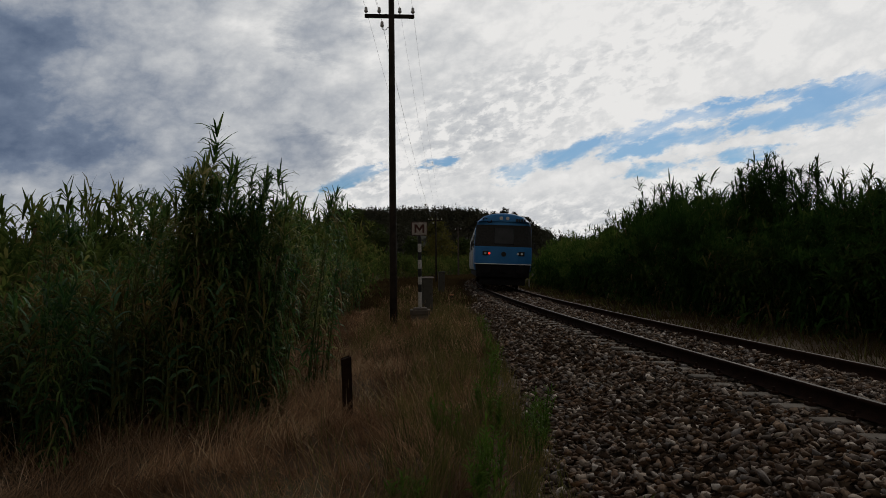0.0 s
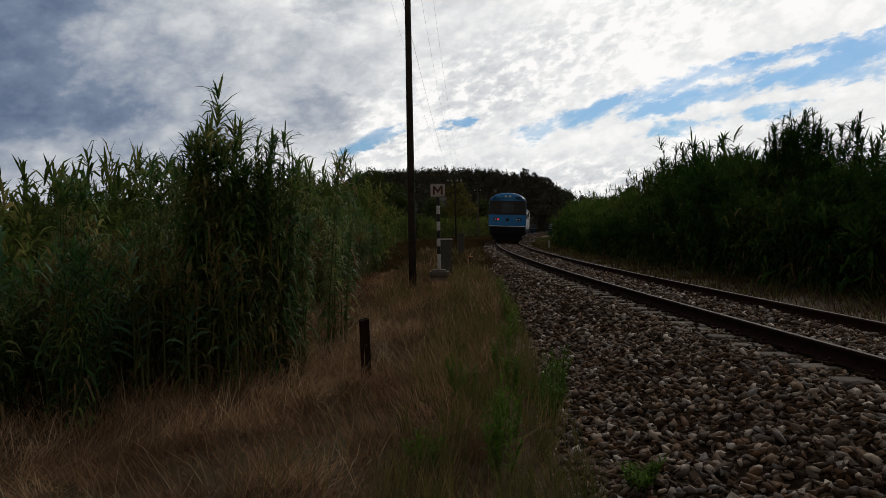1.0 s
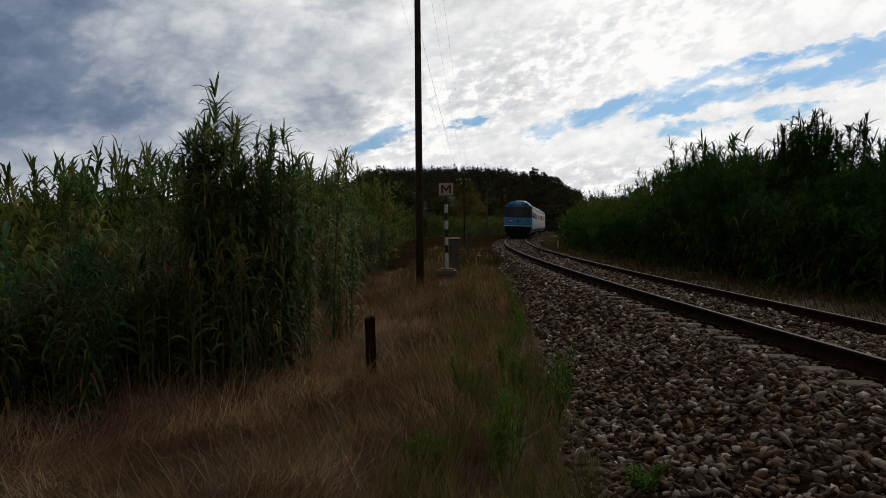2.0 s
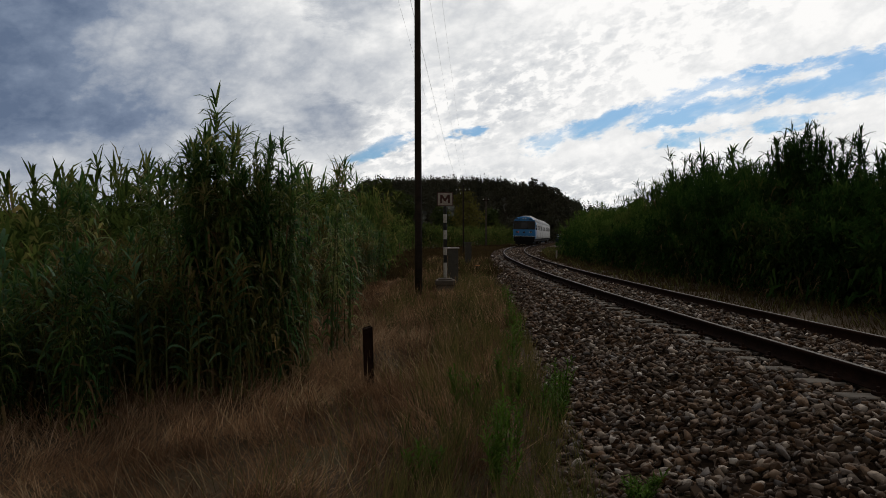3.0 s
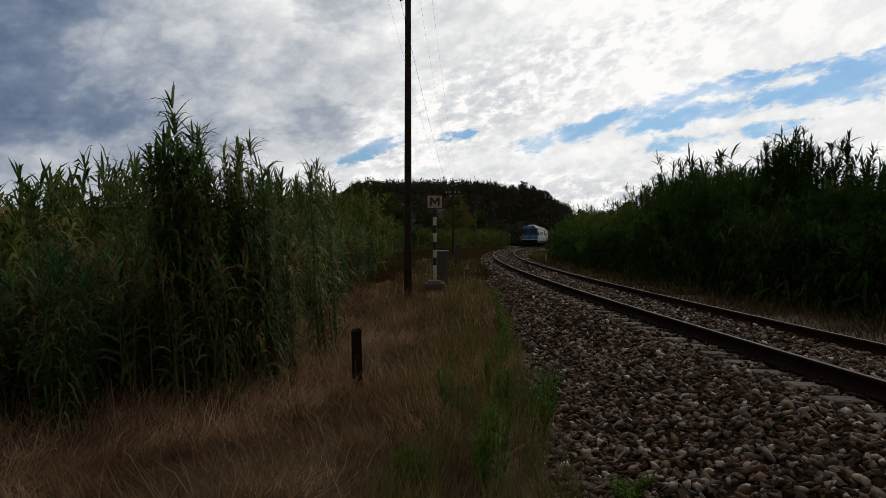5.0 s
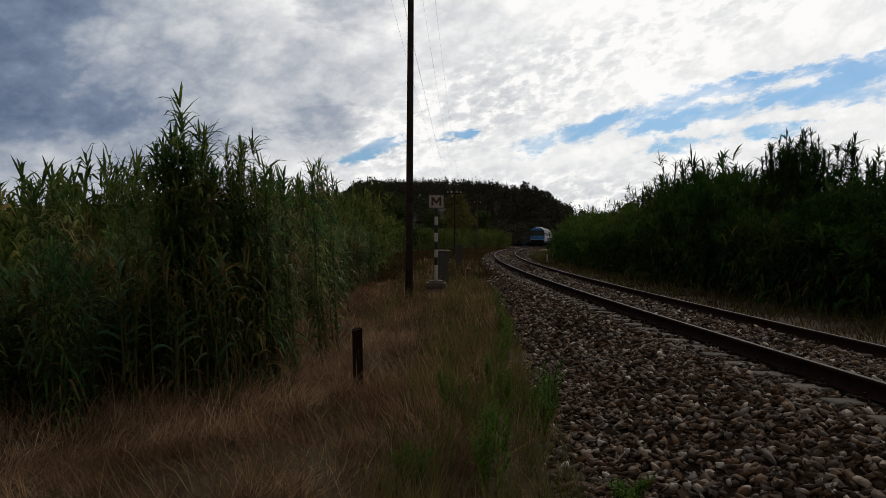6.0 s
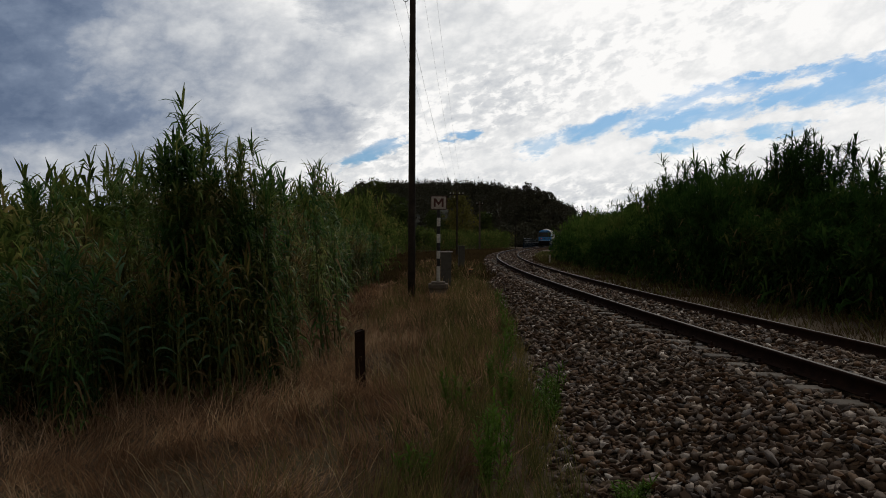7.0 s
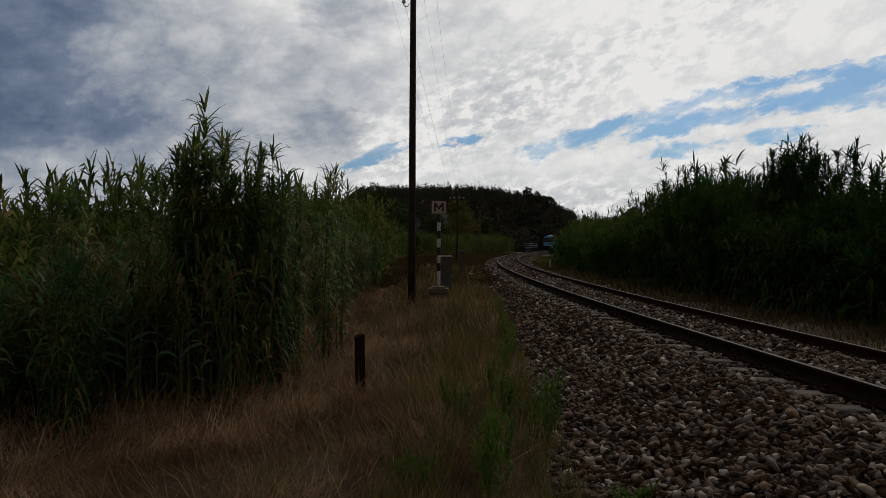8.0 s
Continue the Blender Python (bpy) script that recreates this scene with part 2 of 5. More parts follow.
OAK = leafy("tree_foliage", [(0.1, (0.022, 0.034, 0.010)), (0.6, (0.045, 0.060, 0.015)), (1.0, (0.085, 0.085, 0.022))], 0.25, 0.8, 0.03, 0.2)
OLIVE = leafy("olive_tree_foliage", [(0.1, (0.060, 0.058, 0.015)), (0.6, (0.11, 0.095, 0.022)), (1.0, (0.17, 0.13, 0.032))], 0.3, 0.8, 0.03, 0.2)
BARK = grainy("tree_bark", (0.02, 0.016, 0.012), (0.07, 0.055, 0.04), 3.0, 0.9)
STONE_ONE, STONE_ALL = stony("ballast_stone", True), stony("ballast_gravel", False)
BED = grainy("ballast_bed", (0.016, 0.010, 0.007), (0.055, 0.037, 0.024), 14.0, 1.0, 0.0, bump=1.0, fine=45.0)
CONCRETE = grainy("sleeper_concrete", (0.042, 0.033, 0.025), (0.098, 0.079, 0.062), 5.0, 0.9, rand=0.25)
RUST = grainy("rail_rust", (0.009, 0.005, 0.004), (0.028, 0.014, 0.009), 9.0, 0.9, 0.02, rand=0.2)
WOOD = grainy("creosoted_wood", (0.010, 0.008, 0.006), (0.035, 0.026, 0.02), 5.0, 0.85, 0.06)
PORCELAIN = material("porcelain", lambda k: bsdf(k, k.ramp(k.noise(obj_co(k), 25.0), [(0.3, (0.24, 0.22, 0.2)), (0.7, (0.45, 0.43, 0.4))]), 0.25, 0, 0.5))
WIRE = material("copper_wire", lambda k: bsdf(k, k.ramp(k.noise(obj_co(k), 3.0), [(0.3, (0.10, 0.10, 0.10)), (0.7, (0.2, 0.2, 0.2))]), 0.5, 0.8))
FADED = grainy("faded_white_paint", (0.20, 0.185, 0.165), (0.42, 0.39, 0.35), 14.0, 0.7)
WHITE = grainy("weathered_white_paint", (0.17, 0.145, 0.125), (0.33, 0.285, 0.25), 12.0, 0.6)
MAROON = grainy("dark_red_paint", (0.035, 0.014, 0.012), (0.07, 0.025, 0.02), 12.0, 0.6)
BLACK = grainy("black_paint", (0.012, 0.011, 0.010), (0.03, 0.028, 0.026), 12.0, 0.6)
GREYBOX = grainy("grey_cabinet_paint", (0.036, 0.033, 0.027), (0.072, 0.064, 0.052), 8.0, 0.6)
ORANGE = grainy("orange_paint", (0.30, 0.12, 0.05), (0.46, 0.21, 0.09), 14.0, 0.6)


def rail_top(k):
    co = obj_co(k)
    f = k.noise(co, 3.0, 5)
    return bsdf(k, k.ramp(f, [(0.3, (0.018, 0.011, 0.008)), (0.7, (0.045, 0.030, 0.022))]), 0.5, 0.0, 0.05)


RAILTOP = material("worn_rail_head", rail_top)


# ---- the line of the track ----
TH0, K0, EASE0, EASE = -0.05943, 0.00252, 51.7, 88.9
_s = np.arange(-30.0, 330.0, 0.5)
_k = K0 * np.clip(1 - (_s - EASE0) / EASE, 0, 1)
_th = np.concatenate([[0], np.cumsum((_k[1:] + _k[:-1]) * 0.25)])
_i0 = 60
_th += TH0 - _th[_i0]
_dx, _dy = np.sin(_th), np.cos(_th)
_x = np.concatenate([[0], np.cumsum((_dx[1:] + _dx[:-1]) * 0.25)])
_y = np.concatenate([[0], np.cumsum((_dy[1:] + _dy[:-1]) * 0.25)])
_x += 4.4956 - _x[_i0]
_y += 6.0 - _y[_i0]
CANT = 0.0427


def cant(s):
    return CANT * float(np.clip((140 - s) / 80, 0, 1))


def on_track(s, u=0.0, h=0.0):
    """The place u metres right of the centre line and h above the rail heads, s metres along."""
    x, y, th = np.interp(s, _s, _x), np.interp(s, _s, _y), np.interp(s, _s, _th)
    c = cant(s)
    return Vector((x + math.cos(th) * (u + h * c), y - math.sin(th) * (u + h * c), h - u * c)), th


def side(x, y):
    """How far right of the centre line a place of the plan lies."""
    xc, th = np.interp(y, _y, _x), np.interp(y, _y, _th)
    return (x - xc) * np.cos(th)


GROUND = -0.48


def part(name, bm, mat, parent=None, label="", smooth=False):
    me = bpy.data.meshes.new(name)
    bm.to_mesh(me)
    bm.free()
    me.materials.append(mat)
    if smooth:
        for p in me.polygons:
            p.use_smooth = True
    ob = new(name, me)
    ob.parent = parent
    if label:
        ob["label"] = label
    return ob


def big_mesh(name, verts, faces, mat, parent=None, smooth=False):
    """A mesh from arrays: verts n x 3, faces m x 3 or m x 4."""
    me = bpy.data.meshes.new(name)
    verts, faces = np.asarray(verts, np.float32), np.asarray(faces, np.int32)
    n, w = faces.shape
    me.vertices.add(len(verts))
    me.vertices.foreach_set("co", verts.ravel())
    me.loops.add(n * w)
    me.loops.foreach_set("vertex_index", faces.ravel())
    me.polygons.add(n)
    me.polygons.foreach_set("loop_start", np.arange(n, dtype=np.int32) * w)
    me.update(calc_edges=True)
    if smooth:
        me.polygons.foreach_set("use_smooth", np.ones(n, bool))
    me.materials.append(mat)
    ob = new(name, me)
    ob.parent = parent
    return ob


def box(bm, x0, y0, z0, x1, y1, z1, bevel=0.0):
    made = bmesh.ops.create_cube(bm, size=1.0, matrix=Matrix.Translation(((x0 + x1) / 2, (y0 + y1) / 2, (z0 + z1) / 2)) @ Matrix.Diagonal((x1 - x0, y1 - y0, z1 - z0, 1)))
    if bevel:
        edges = {e for v in made["verts"] for e in v.link_edges}
        bmesh.ops.bevel(bm, geom=list(edges), offset=bevel, segments=2, affect="EDGES", profile=0.5)
    return bm


def tube(bm, a, b, r0, r1, sides=10):
    a, b = Vector(a), Vector(b)
    m = Matrix.Translation((a + b) / 2) @ (b - a).to_track_quat("Z", "Y").to_matrix().to_4x4()
    bmesh.ops.create_cone(bm, cap_ends=True, segments=sides, radius1=r0, radius2=r1, depth=(b - a).length, matrix=m)
    return bm


def lathe(bm, rings, sides=12, at=(0, 0, 0)):
    """A turned body: rings of (radius, height)."""
    loops = []
    for r, h in rings:
        loops.append([bm.verts.new((at[0] + r * math.cos(a * math.tau / sides), at[1] + r * math.sin(a * math.tau / sides), at[2] + h)) for a in range(sides)])
    for p, q in zip(loops, loops[1:]):
        for i in range(sides):
            bm.faces.new((p[i], p[(i + 1) % sides], q[(i + 1) % sides], q[i]))
    bm.faces.new(loops[-1])
    bm.faces.new(loops[0][::-1])
    return bm


def thing(name, m, label, category, group="", kind=""):
    ob = new(name)
    ob.matrix_basis = m
    return tagged(ob, label, category, group, kind)


# ---- ground ----
def ground_height(x, y):
    u = side(x, y)
    far = np.clip((np.hypot(x, y) - 30) / 60, 0, 1)
    rough = 0.05 * np.sin(x * 1.3 + 0.4 * y) * np.cos(y * 0.9 - 0.5 * x) + 0.03 * np.sin(x * 3.1 + 1.0) * np.sin(y * 2.3)
    return GROUND + rough * (1 - 0.6 * far) - 0.10 * np.clip((-u - 5.5) / 3, 0, 1) - 0.10 * np.clip(np.abs(u) < 1.2, 0, 1)


def build_ground():
    xs = np.concatenate([-np.geomspace(3500, 9, 26), np.arange(-8.5, 16, 0.35), np.geomspace(16, 3500, 28)])
    ys = np.concatenate([-np.geomspace(3500, 5, 20), np.arange(-4, 45, 0.45), np.geomspace(45, 4500, 45)])
    gx, gy = np.meshgrid(xs, ys)
    v = np.stack([gx, gy, ground_height(gx, gy)], -1).reshape(-1, 3)
    w = len(xs)
    i = (np.arange(len(ys) - 1)[:, None] * w + np.arange(w - 1)[None, :]).ravel()

    def build(k):
        pos = k.n("ShaderNodeNewGeometry").outputs["Position"]
        a, b = k.noise(pos, 0.7, 5), k.noise(pos, 18.0, 4)
        c = k.ramp(k.math("ADD", k.math("MULTIPLY", a, 0.6), k.math("MULTIPLY", b, 0.4)),
                   [(0.3, (0.022, 0.015, 0.008)), (0.5, (0.05, 0.031, 0.016)), (0.7, (0.045, 0.040, 0.016))])
        return bsdf(k, c, 0.95, 0, 0.1, b, 0.8, 0.03)
    g = big_mesh("ground", v, np.stack([i, i + 1, i + w + 1, i + w], 1), material("dry_soil", build), smooth=True)
    tagged(g, "dry brown soil with thin grass beside the railway", "ground", kind="structure")


build_ground()


def left_edge(y):
    """Where the ballast ends on the side of the path, measured from the centre line."""
    return float(np.interp(y, [0, 4, 6, 9, 13.5, 23, 38, 60], [-4.1, -3.85, -3.65, -3.35, -3.0, -2.5, -2.0, -1.9]))


def bed_height(u, ul):
    """The ballast's profile across the track."""
    return float(np.interp(u, [ul - 0.25, ul, -1.75, -1.35, -0.95, 0.95, 1.5, 2.6], [GROUND - 0.12, GROUND - 0.02, -0.235, -0.195, -0.185, -0.175, -0.195, GROUND - 0.12]))


def tapered(u):
    """How much of the cant the ballast follows, u metres from the centre line."""
    return np.clip((3.0 - np.abs(u)) / 1.3, 0, 1)


def build_bed():
    ss = np.concatenate([np.arange(-16, 60, 0.6), np.arange(60, 166, 2.5)])
    us = np.arange(12)
    v, f = [], []
    for s in ss:
        ul = left_edge(float(np.interp(s, _s, _y)))
        for q in us:
            u = (ul - 0.25, ul, ul * 0.6 - 0.7, -1.75, -1.35, -0.95, -0.4, 0.4, 0.95, 1.5, 2.1, 2.6)[q]
            p, th = on_track(s, u)
            p.z = bed_height(u, ul) - u * cant(s) * tapered(u) - 0.03 - (0.5 if q in (0, 11) else 0)
            v.append(p)
    n = len(us)
    for r in range(len(ss) - 1):
        for q in range(n - 1):
            f.append((r * n + q, r * n + q + 1, (r + 1) * n + q + 1, (r + 1) * n + q))
    ob = big_mesh("ballast", v, f, BED, smooth=True)
    return tagged(ob, "bed of grey and brown crushed stone under the railway", "ballast", kind="structure")


ballast = build_bed()

# ---- track: rails and sleepers ----
HEAD = [(-0.036, -0.012), (-0.030, -0.002), (-0.018, 0.0), (0.018, 0.0), (0.030, -0.002), (0.036, -0.012)]
WEB = [(0.036, -0.036), (0.010, -0.05), (0.009, -0.125), (0.022, -0.140), (0.070, -0.149), (0.070, -0.160),
       (-0.070, -0.160), (-0.070, -0.149), (-0.022, -0.140), (-0.009, -0.125), (-0.010, -0.05), (-0.036, -0.036)]
track = thing("railway_track", Matrix(), "single railway track with rusty rails on concrete sleepers", "railway track", kind="structure")


def build_rail(u0):
    ss = np.concatenate([np.arange(-16, 60, 0.8), np.arange(60, 300, 1.6)])
    rim = HEAD + WEB
    v, f = [], []
    for s in ss:
        for a, h in rim:
            v.append(on_track(s, u0 + a, h)[0])
    n = len(rim)
    for r in range(len(ss) - 1):
        for q in range(n):
            f.append((r * n + q, r * n + (q + 1) % n, (r + 1) * n + (q + 1) % n, (r + 1) * n + q))
    ob = big_mesh("rail", v, f, RUST, track)
    ob.data.materials.append(RAILTOP)
    ob.data.polygons.foreach_set("material_index", [1 if q % n < 5 and q % n > 0 else 0 for q in range(len(f))])
    ob["label"] = "rusty steel rail with a worn bright head"


build_rail(-0.8675)
build_rail(0.8675)


def build_sleepers():
    bm = bmesh.new()
    box(bm, -1.32, -0.14, -0.40, 1.32, 0.14, -0.178, 0.025)
    for v in bm.verts:
        if abs(v.co.x) < 0.5 and v.co.z > -0.3:
            v.co.z -= 0.03
        if v.co.z > -0.3:
            v.co.y *= 0.86
    first = part("sleeper", bm, CONCRETE, track)
    bm = bmesh.new()
    for u in (-0.8675, 0.8675):
        for w in (-1, 1):
            box(bm, u + w * 0.115 - 0.035, -0.05, -0.178, u + w * 0.115 + 0.035, 0.05, -0.145, 0.008)
            tube(bm, (u + w * 0.115, 0, -0.15), (u + w * 0.115, 0, -0.105), 0.018, 0.016, 6)
    clip = part("rail_clip", bm, RUST, first)
    rng = random.Random(3)
    for i, s in enumerate(np.arange(-15.3, 48, 0.62)):
        p, th = on_track(s)
        m = Matrix.Translation(p) @ pose(0, 0, 0.004 * rng.uniform(-1, 1), 0, math.degrees(cant(s)), -math.degrees(th) + rng.uniform(-0.8, 0.8))
        if i == 0:
            first.matrix_basis = m
            continue
        ob = new("sleeper", first.data)
        ob.parent, ob.matrix_basis = track, m
        if s < 40:
            c = new("rail_clip", clip.data)
            c.parent = ob


build_sleepers()


# ---- giant reeds ----
def leaf_strips(base, az, length, width, rise, droop, rng, sections=5):
    """Strap leaves as bent strips. All arguments but the last two are arrays, one entry a leaf."""
    n = len(az)
    t = np.linspace(0, 1, sections)[None, :]
    out = length[:, None] * (t * np.cos(rise)[:, None])
    up = length[:, None] * (t * np.sin(rise)[:, None] - droop[:, None] * t ** 2.7)
    mid = base[:, None, :] + np.stack([out * np.cos(az)[:, None], out * np.sin(az)[:, None], up], -1)
    shape = {5: [0.8, 1.0, 0.78, 0.42, 0.03], 4: [0.75, 1.0, 0.66, 0.03], 3: [0.6, 1.0, 0.06]}[sections]
    half = 0.5 * width[:, None] * np.array(shape)[None, :]
    twist = rng.uniform(-0.6, 0.6, n)
    sidev = np.stack([-np.sin(az) * np.cos(twist), np.cos(az) * np.cos(twist), np.sin(twist)], -1)[:, None, :]
    a, b = mid - sidev * half[..., None], mid + sidev * half[..., None]
    v = np.stack([a, b], 2).reshape(-1, 3)
    i0 = (np.arange(n) * sections * 2)[:, None] + np.arange(sections - 1)[None, :] * 2
    i0 = i0.ravel()
    return v, np.stack([i0, i0 + 1, i0 + 3, i0 + 2], 1)


def reed_parts(seed, canes, height, radius, lod=0, spread=0.12, vary=0.28, dome=0.15, leaf=0.32, gap=0.06, plume=9, broad=1.0, start=0.05):
    """Leaves and stems of a clump of canes about its base: arching leaves up each cane and a fan of upright ones at its tip.
    leaf: the usual leaf's length, gap: the rise from leaf to leaf, plume: how many leaves make the tip."""
    rng = np.random.default_rng(seed)
    out = {"green": ([], []), "dry": ([], []), "stem": ([], [])}
    count = {"green": 0, "dry": 0, "stem": 0}

    def add(kind, v, f):
        out[kind][0].append(v)
        out[kind][1].append(np.asarray(f) + count[kind])
        count[kind] += len(v)
    sections = 3 if lod else 4
    for c in range(canes):
        r, a = radius * math.sqrt(rng.uniform()), rng.uniform(0, math.tau)
        root = np.array([r * math.cos(a), r * math.sin(a), 0.0])
        h = height * rng.uniform(1 - vary, 1.0) * (1 - dome * r / max(radius, 0.01))
        lean_a, lean = rng.uniform(0, math.tau), spread * abs(rng.normal())
        tip = np.array([math.cos(lean_a) * lean + root[0] * 0.12, math.sin(lean_a) * lean + root[1] * 0.12, 0])

        def at(q):
            q = np.asarray(q)[..., None]
            return root + np.array([0, 0, 1.0]) * h * q + tip * h * q ** 1.8
        qs = np.linspace(0, 0.97, 5 if not lod else 3)
        mid = at(qs)
        rad = 0.012 * (1.1 - qs)
        ring = np.stack([mid + rad[:, None] * np.array([math.cos(w), math.sin(w), 0]) for w in (0, 2.1, 4.2)], 1)
        add("stem", ring.reshape(-1, 3), [(g * 3 + w, g * 3 + (w + 1) % 3, g * 3 + 3 + (w + 1) % 3, g * 3 + 3 + w) for g in range(len(qs) - 1) for w in range(3)])
        # arching leaves in two ranks
        n = max(4, int(h * (1.05 - start) / gap))
        q = start + (0.95 - start) * np.linspace(0, 1, n) ** 0.85
        az = rng.uniform(0, math.tau) + np.pi * (np.arange(n) % 2) + rng.normal(0, 0.7, n)
        length = leaf * rng.uniform(0.6, 1.25, n) * (1.1 - 0.25 * q)
        width = length * rng.uniform(0.085, 0.14, n) * broad
        rise = np.clip(0.80 + rng.normal(0, 0.25, n), 0.2, 1.4)
        droop = np.clip(1.10 + rng.normal(0, 0.25, n), 0.2, 1.7)
        droop *= 1 - 0.45 * q ** 3
        dead = rng.uniform(size=n) > np.clip(0.45 + 1.3 * q, 0, 0.97)
        for pick, kind in ((~dead, "green"), (dead, "dry")):
            if pick.any():
                fall = 0.5 if kind == "dry" else 0.0
                add(kind, *leaf_strips(at(q[pick]), az[pick], length[pick], width[pick], rise[pick] - fall, droop[pick] + 0.5 * fall, rng, sections))
        # the fan at the tip
        q = rng.uniform(1 - 0.22 / h, 1.0, plume)
        length = leaf * rng.uniform(0.7, 1.25, plume)
        add("green", *leaf_strips(at(q), rng.uniform(0, math.tau, plume), length, length * rng.uniform(0.055, 0.085, plume) * broad, rng.uniform(0.5, 1.45, plume), rng.uniform(0.1, 0.6, plume), rng, sections))
    return [(np.concatenate(v), np.concatenate(f)) if v else None for v, f in out.values()]


def reed_clump(seed, canes, height, radius, mat, label, group, **shape):
    ob = thing("reed_clump", Matrix(), label, "giant reed", group)
    green, dry, stem = reed_parts(seed, canes, height, radius, **shape)
    big_mesh("foliage", *green, mat, ob)["label"] = "long green strap leaves"
    if dry:
        big_mesh("dry_foliage", *dry, REED_DRY, ob)["label"] = "withered brown hanging leaves"
    tagged(big_mesh("stem", *stem, STEM, ob), kind="stuff")
    return ob


LEFT_LABEL = "green giant reeds with arching leaves beside the grassy path"
RIGHT_LABEL = "tall giant reeds beside the railway, dark with shade put in the leaf colour"
SWAY = []   # (clump, pose, lean rows)


def scaled(x, y, z, turn, s, sz):
    return pose(x, y, z, 0, 0, turn) @ Matrix.Diagonal((s, s, sz, 1))


def plant(kinds, used, rng, x, y, h, group):
    """A copy of one of the clumps, scaled to the height h."""
    src, h0 = rng.choice(kinds)
    sz = h / h0
    m = scaled(x, y, float(ground_height(x, y)) - 0.03, rng.uniform(0, 360), (0.6 + 0.4 * sz), sz)
    if src not in used:
        used.add(src)
        src.matrix_basis = m
        return src
    return copy_thing(src, m)


def lean_left(t):
    return float(np.interp(t, [0, 1, 1.5, 2.5, 3.5, 4.0, 4.5, 5.5, 6.5, 7, 7.5, 8], [5.6, 2.7, 1.4, 0.6, 0.0, -2.2, -4.9, -5.3, -5.5, -4.7, -2.5, 0.2]))


def lean_right(t):
    return float(np.interp(t, [0, 0.5, 1, 1.5, 2.5, 3.5, 4.5, 5.5, 6.5, 7, 8], [-3.6, -1.0, 1.2, 1.5, 0.0, -1.8, -1.1, 0.2, 0.8, 0.4, 0.2]))


class ReedBed:
    """Many far clumps joined into one object."""

    def __init__(self, seed, kinds, canes, height, radius, leaf=0.52, gap=0.24):
        self.h0 = height
        self.kinds = [reed_parts(seed + i, canes, height, radius, 1, leaf=leaf, gap=gap, plume=7, broad=1.5) for i in range(kinds)]
        self.v, self.f, self.n = [[], [], []], [[], [], []], [0, 0, 0]

    def plant(self, rng, x, y, h):
        sz, a = h / self.h0, rng.uniform(0, math.tau)
        s = 0.6 + 0.4 * sz
        m = np.array([[s * math.cos(a), -s * math.sin(a), 0], [s * math.sin(a), s * math.cos(a), 0], [0, 0, sz]])
        at = np.array([x, y, float(ground_height(x, y)) - 0.03])
        for i, g in enumerate(rng.choice(self.kinds)):
            if g is not None:
                self.v[i].append(g[0] @ m.T + at)
                self.f[i].append(g[1] + self.n[i])
                self.n[i] += len(g[0])

    def done(self, label, mat, dry):
        ob = thing("reed_bed", Matrix(), label, "giant reeds", kind="stuff")
        for i, (name, mt) in enumerate((("foliage", mat), ("dry_foliage", dry), ("stem", STEM))):
            if self.v[i] and name != "stem":
                tagged(big_mesh(name, np.concatenate(self.v[i]), np.concatenate(self.f[i]), mt, ob), kind="stuff")


def young_shoot(x, y, h, seed):
    """A single young cane with broad leaves in two ranks."""
    rng = np.random.default_rng(seed)
    ob = thing("reed_shoot", pose(x, y, GROUND - 0.05, rng.uniform(-4, 4), rng.uniform(-4, 4), rng.uniform(-50, 50)), "young giant reed with broad blue-green leaves", "giant reed", "young reeds by the path")
    n = int(h / 0.075)
    q = np.linspace(0.25, 1.0, n)
    base = np.stack([0.02 * np.sin(5 * q), 0 * q, h * q], -1)
    az = np.pi * (np.arange(n) % 2) + rng.normal(0, 0.35, n)
    v, f = leaf_strips(base, az, rng.uniform(0.38, 0.52, n) * (1.15 - 0.5 * q), rng.uniform(0.055, 0.075, n) * (1.1 - 0.3 * q), 0.6 + 0.45 * q + rng.normal(0, 0.1, n), 0.75 - 0.35 * q, rng, 5)
    big_mesh("foliage", v, f, SHOOT, ob)
    bm = bmesh.new()
    tube(bm, (0, 0, 0), (0, 0, h * 0.98), 0.014, 0.006, 6)
    part("stem", bm, STEM, ob)
    SWAY.append((ob, lean_left, 0.4, 0.1))


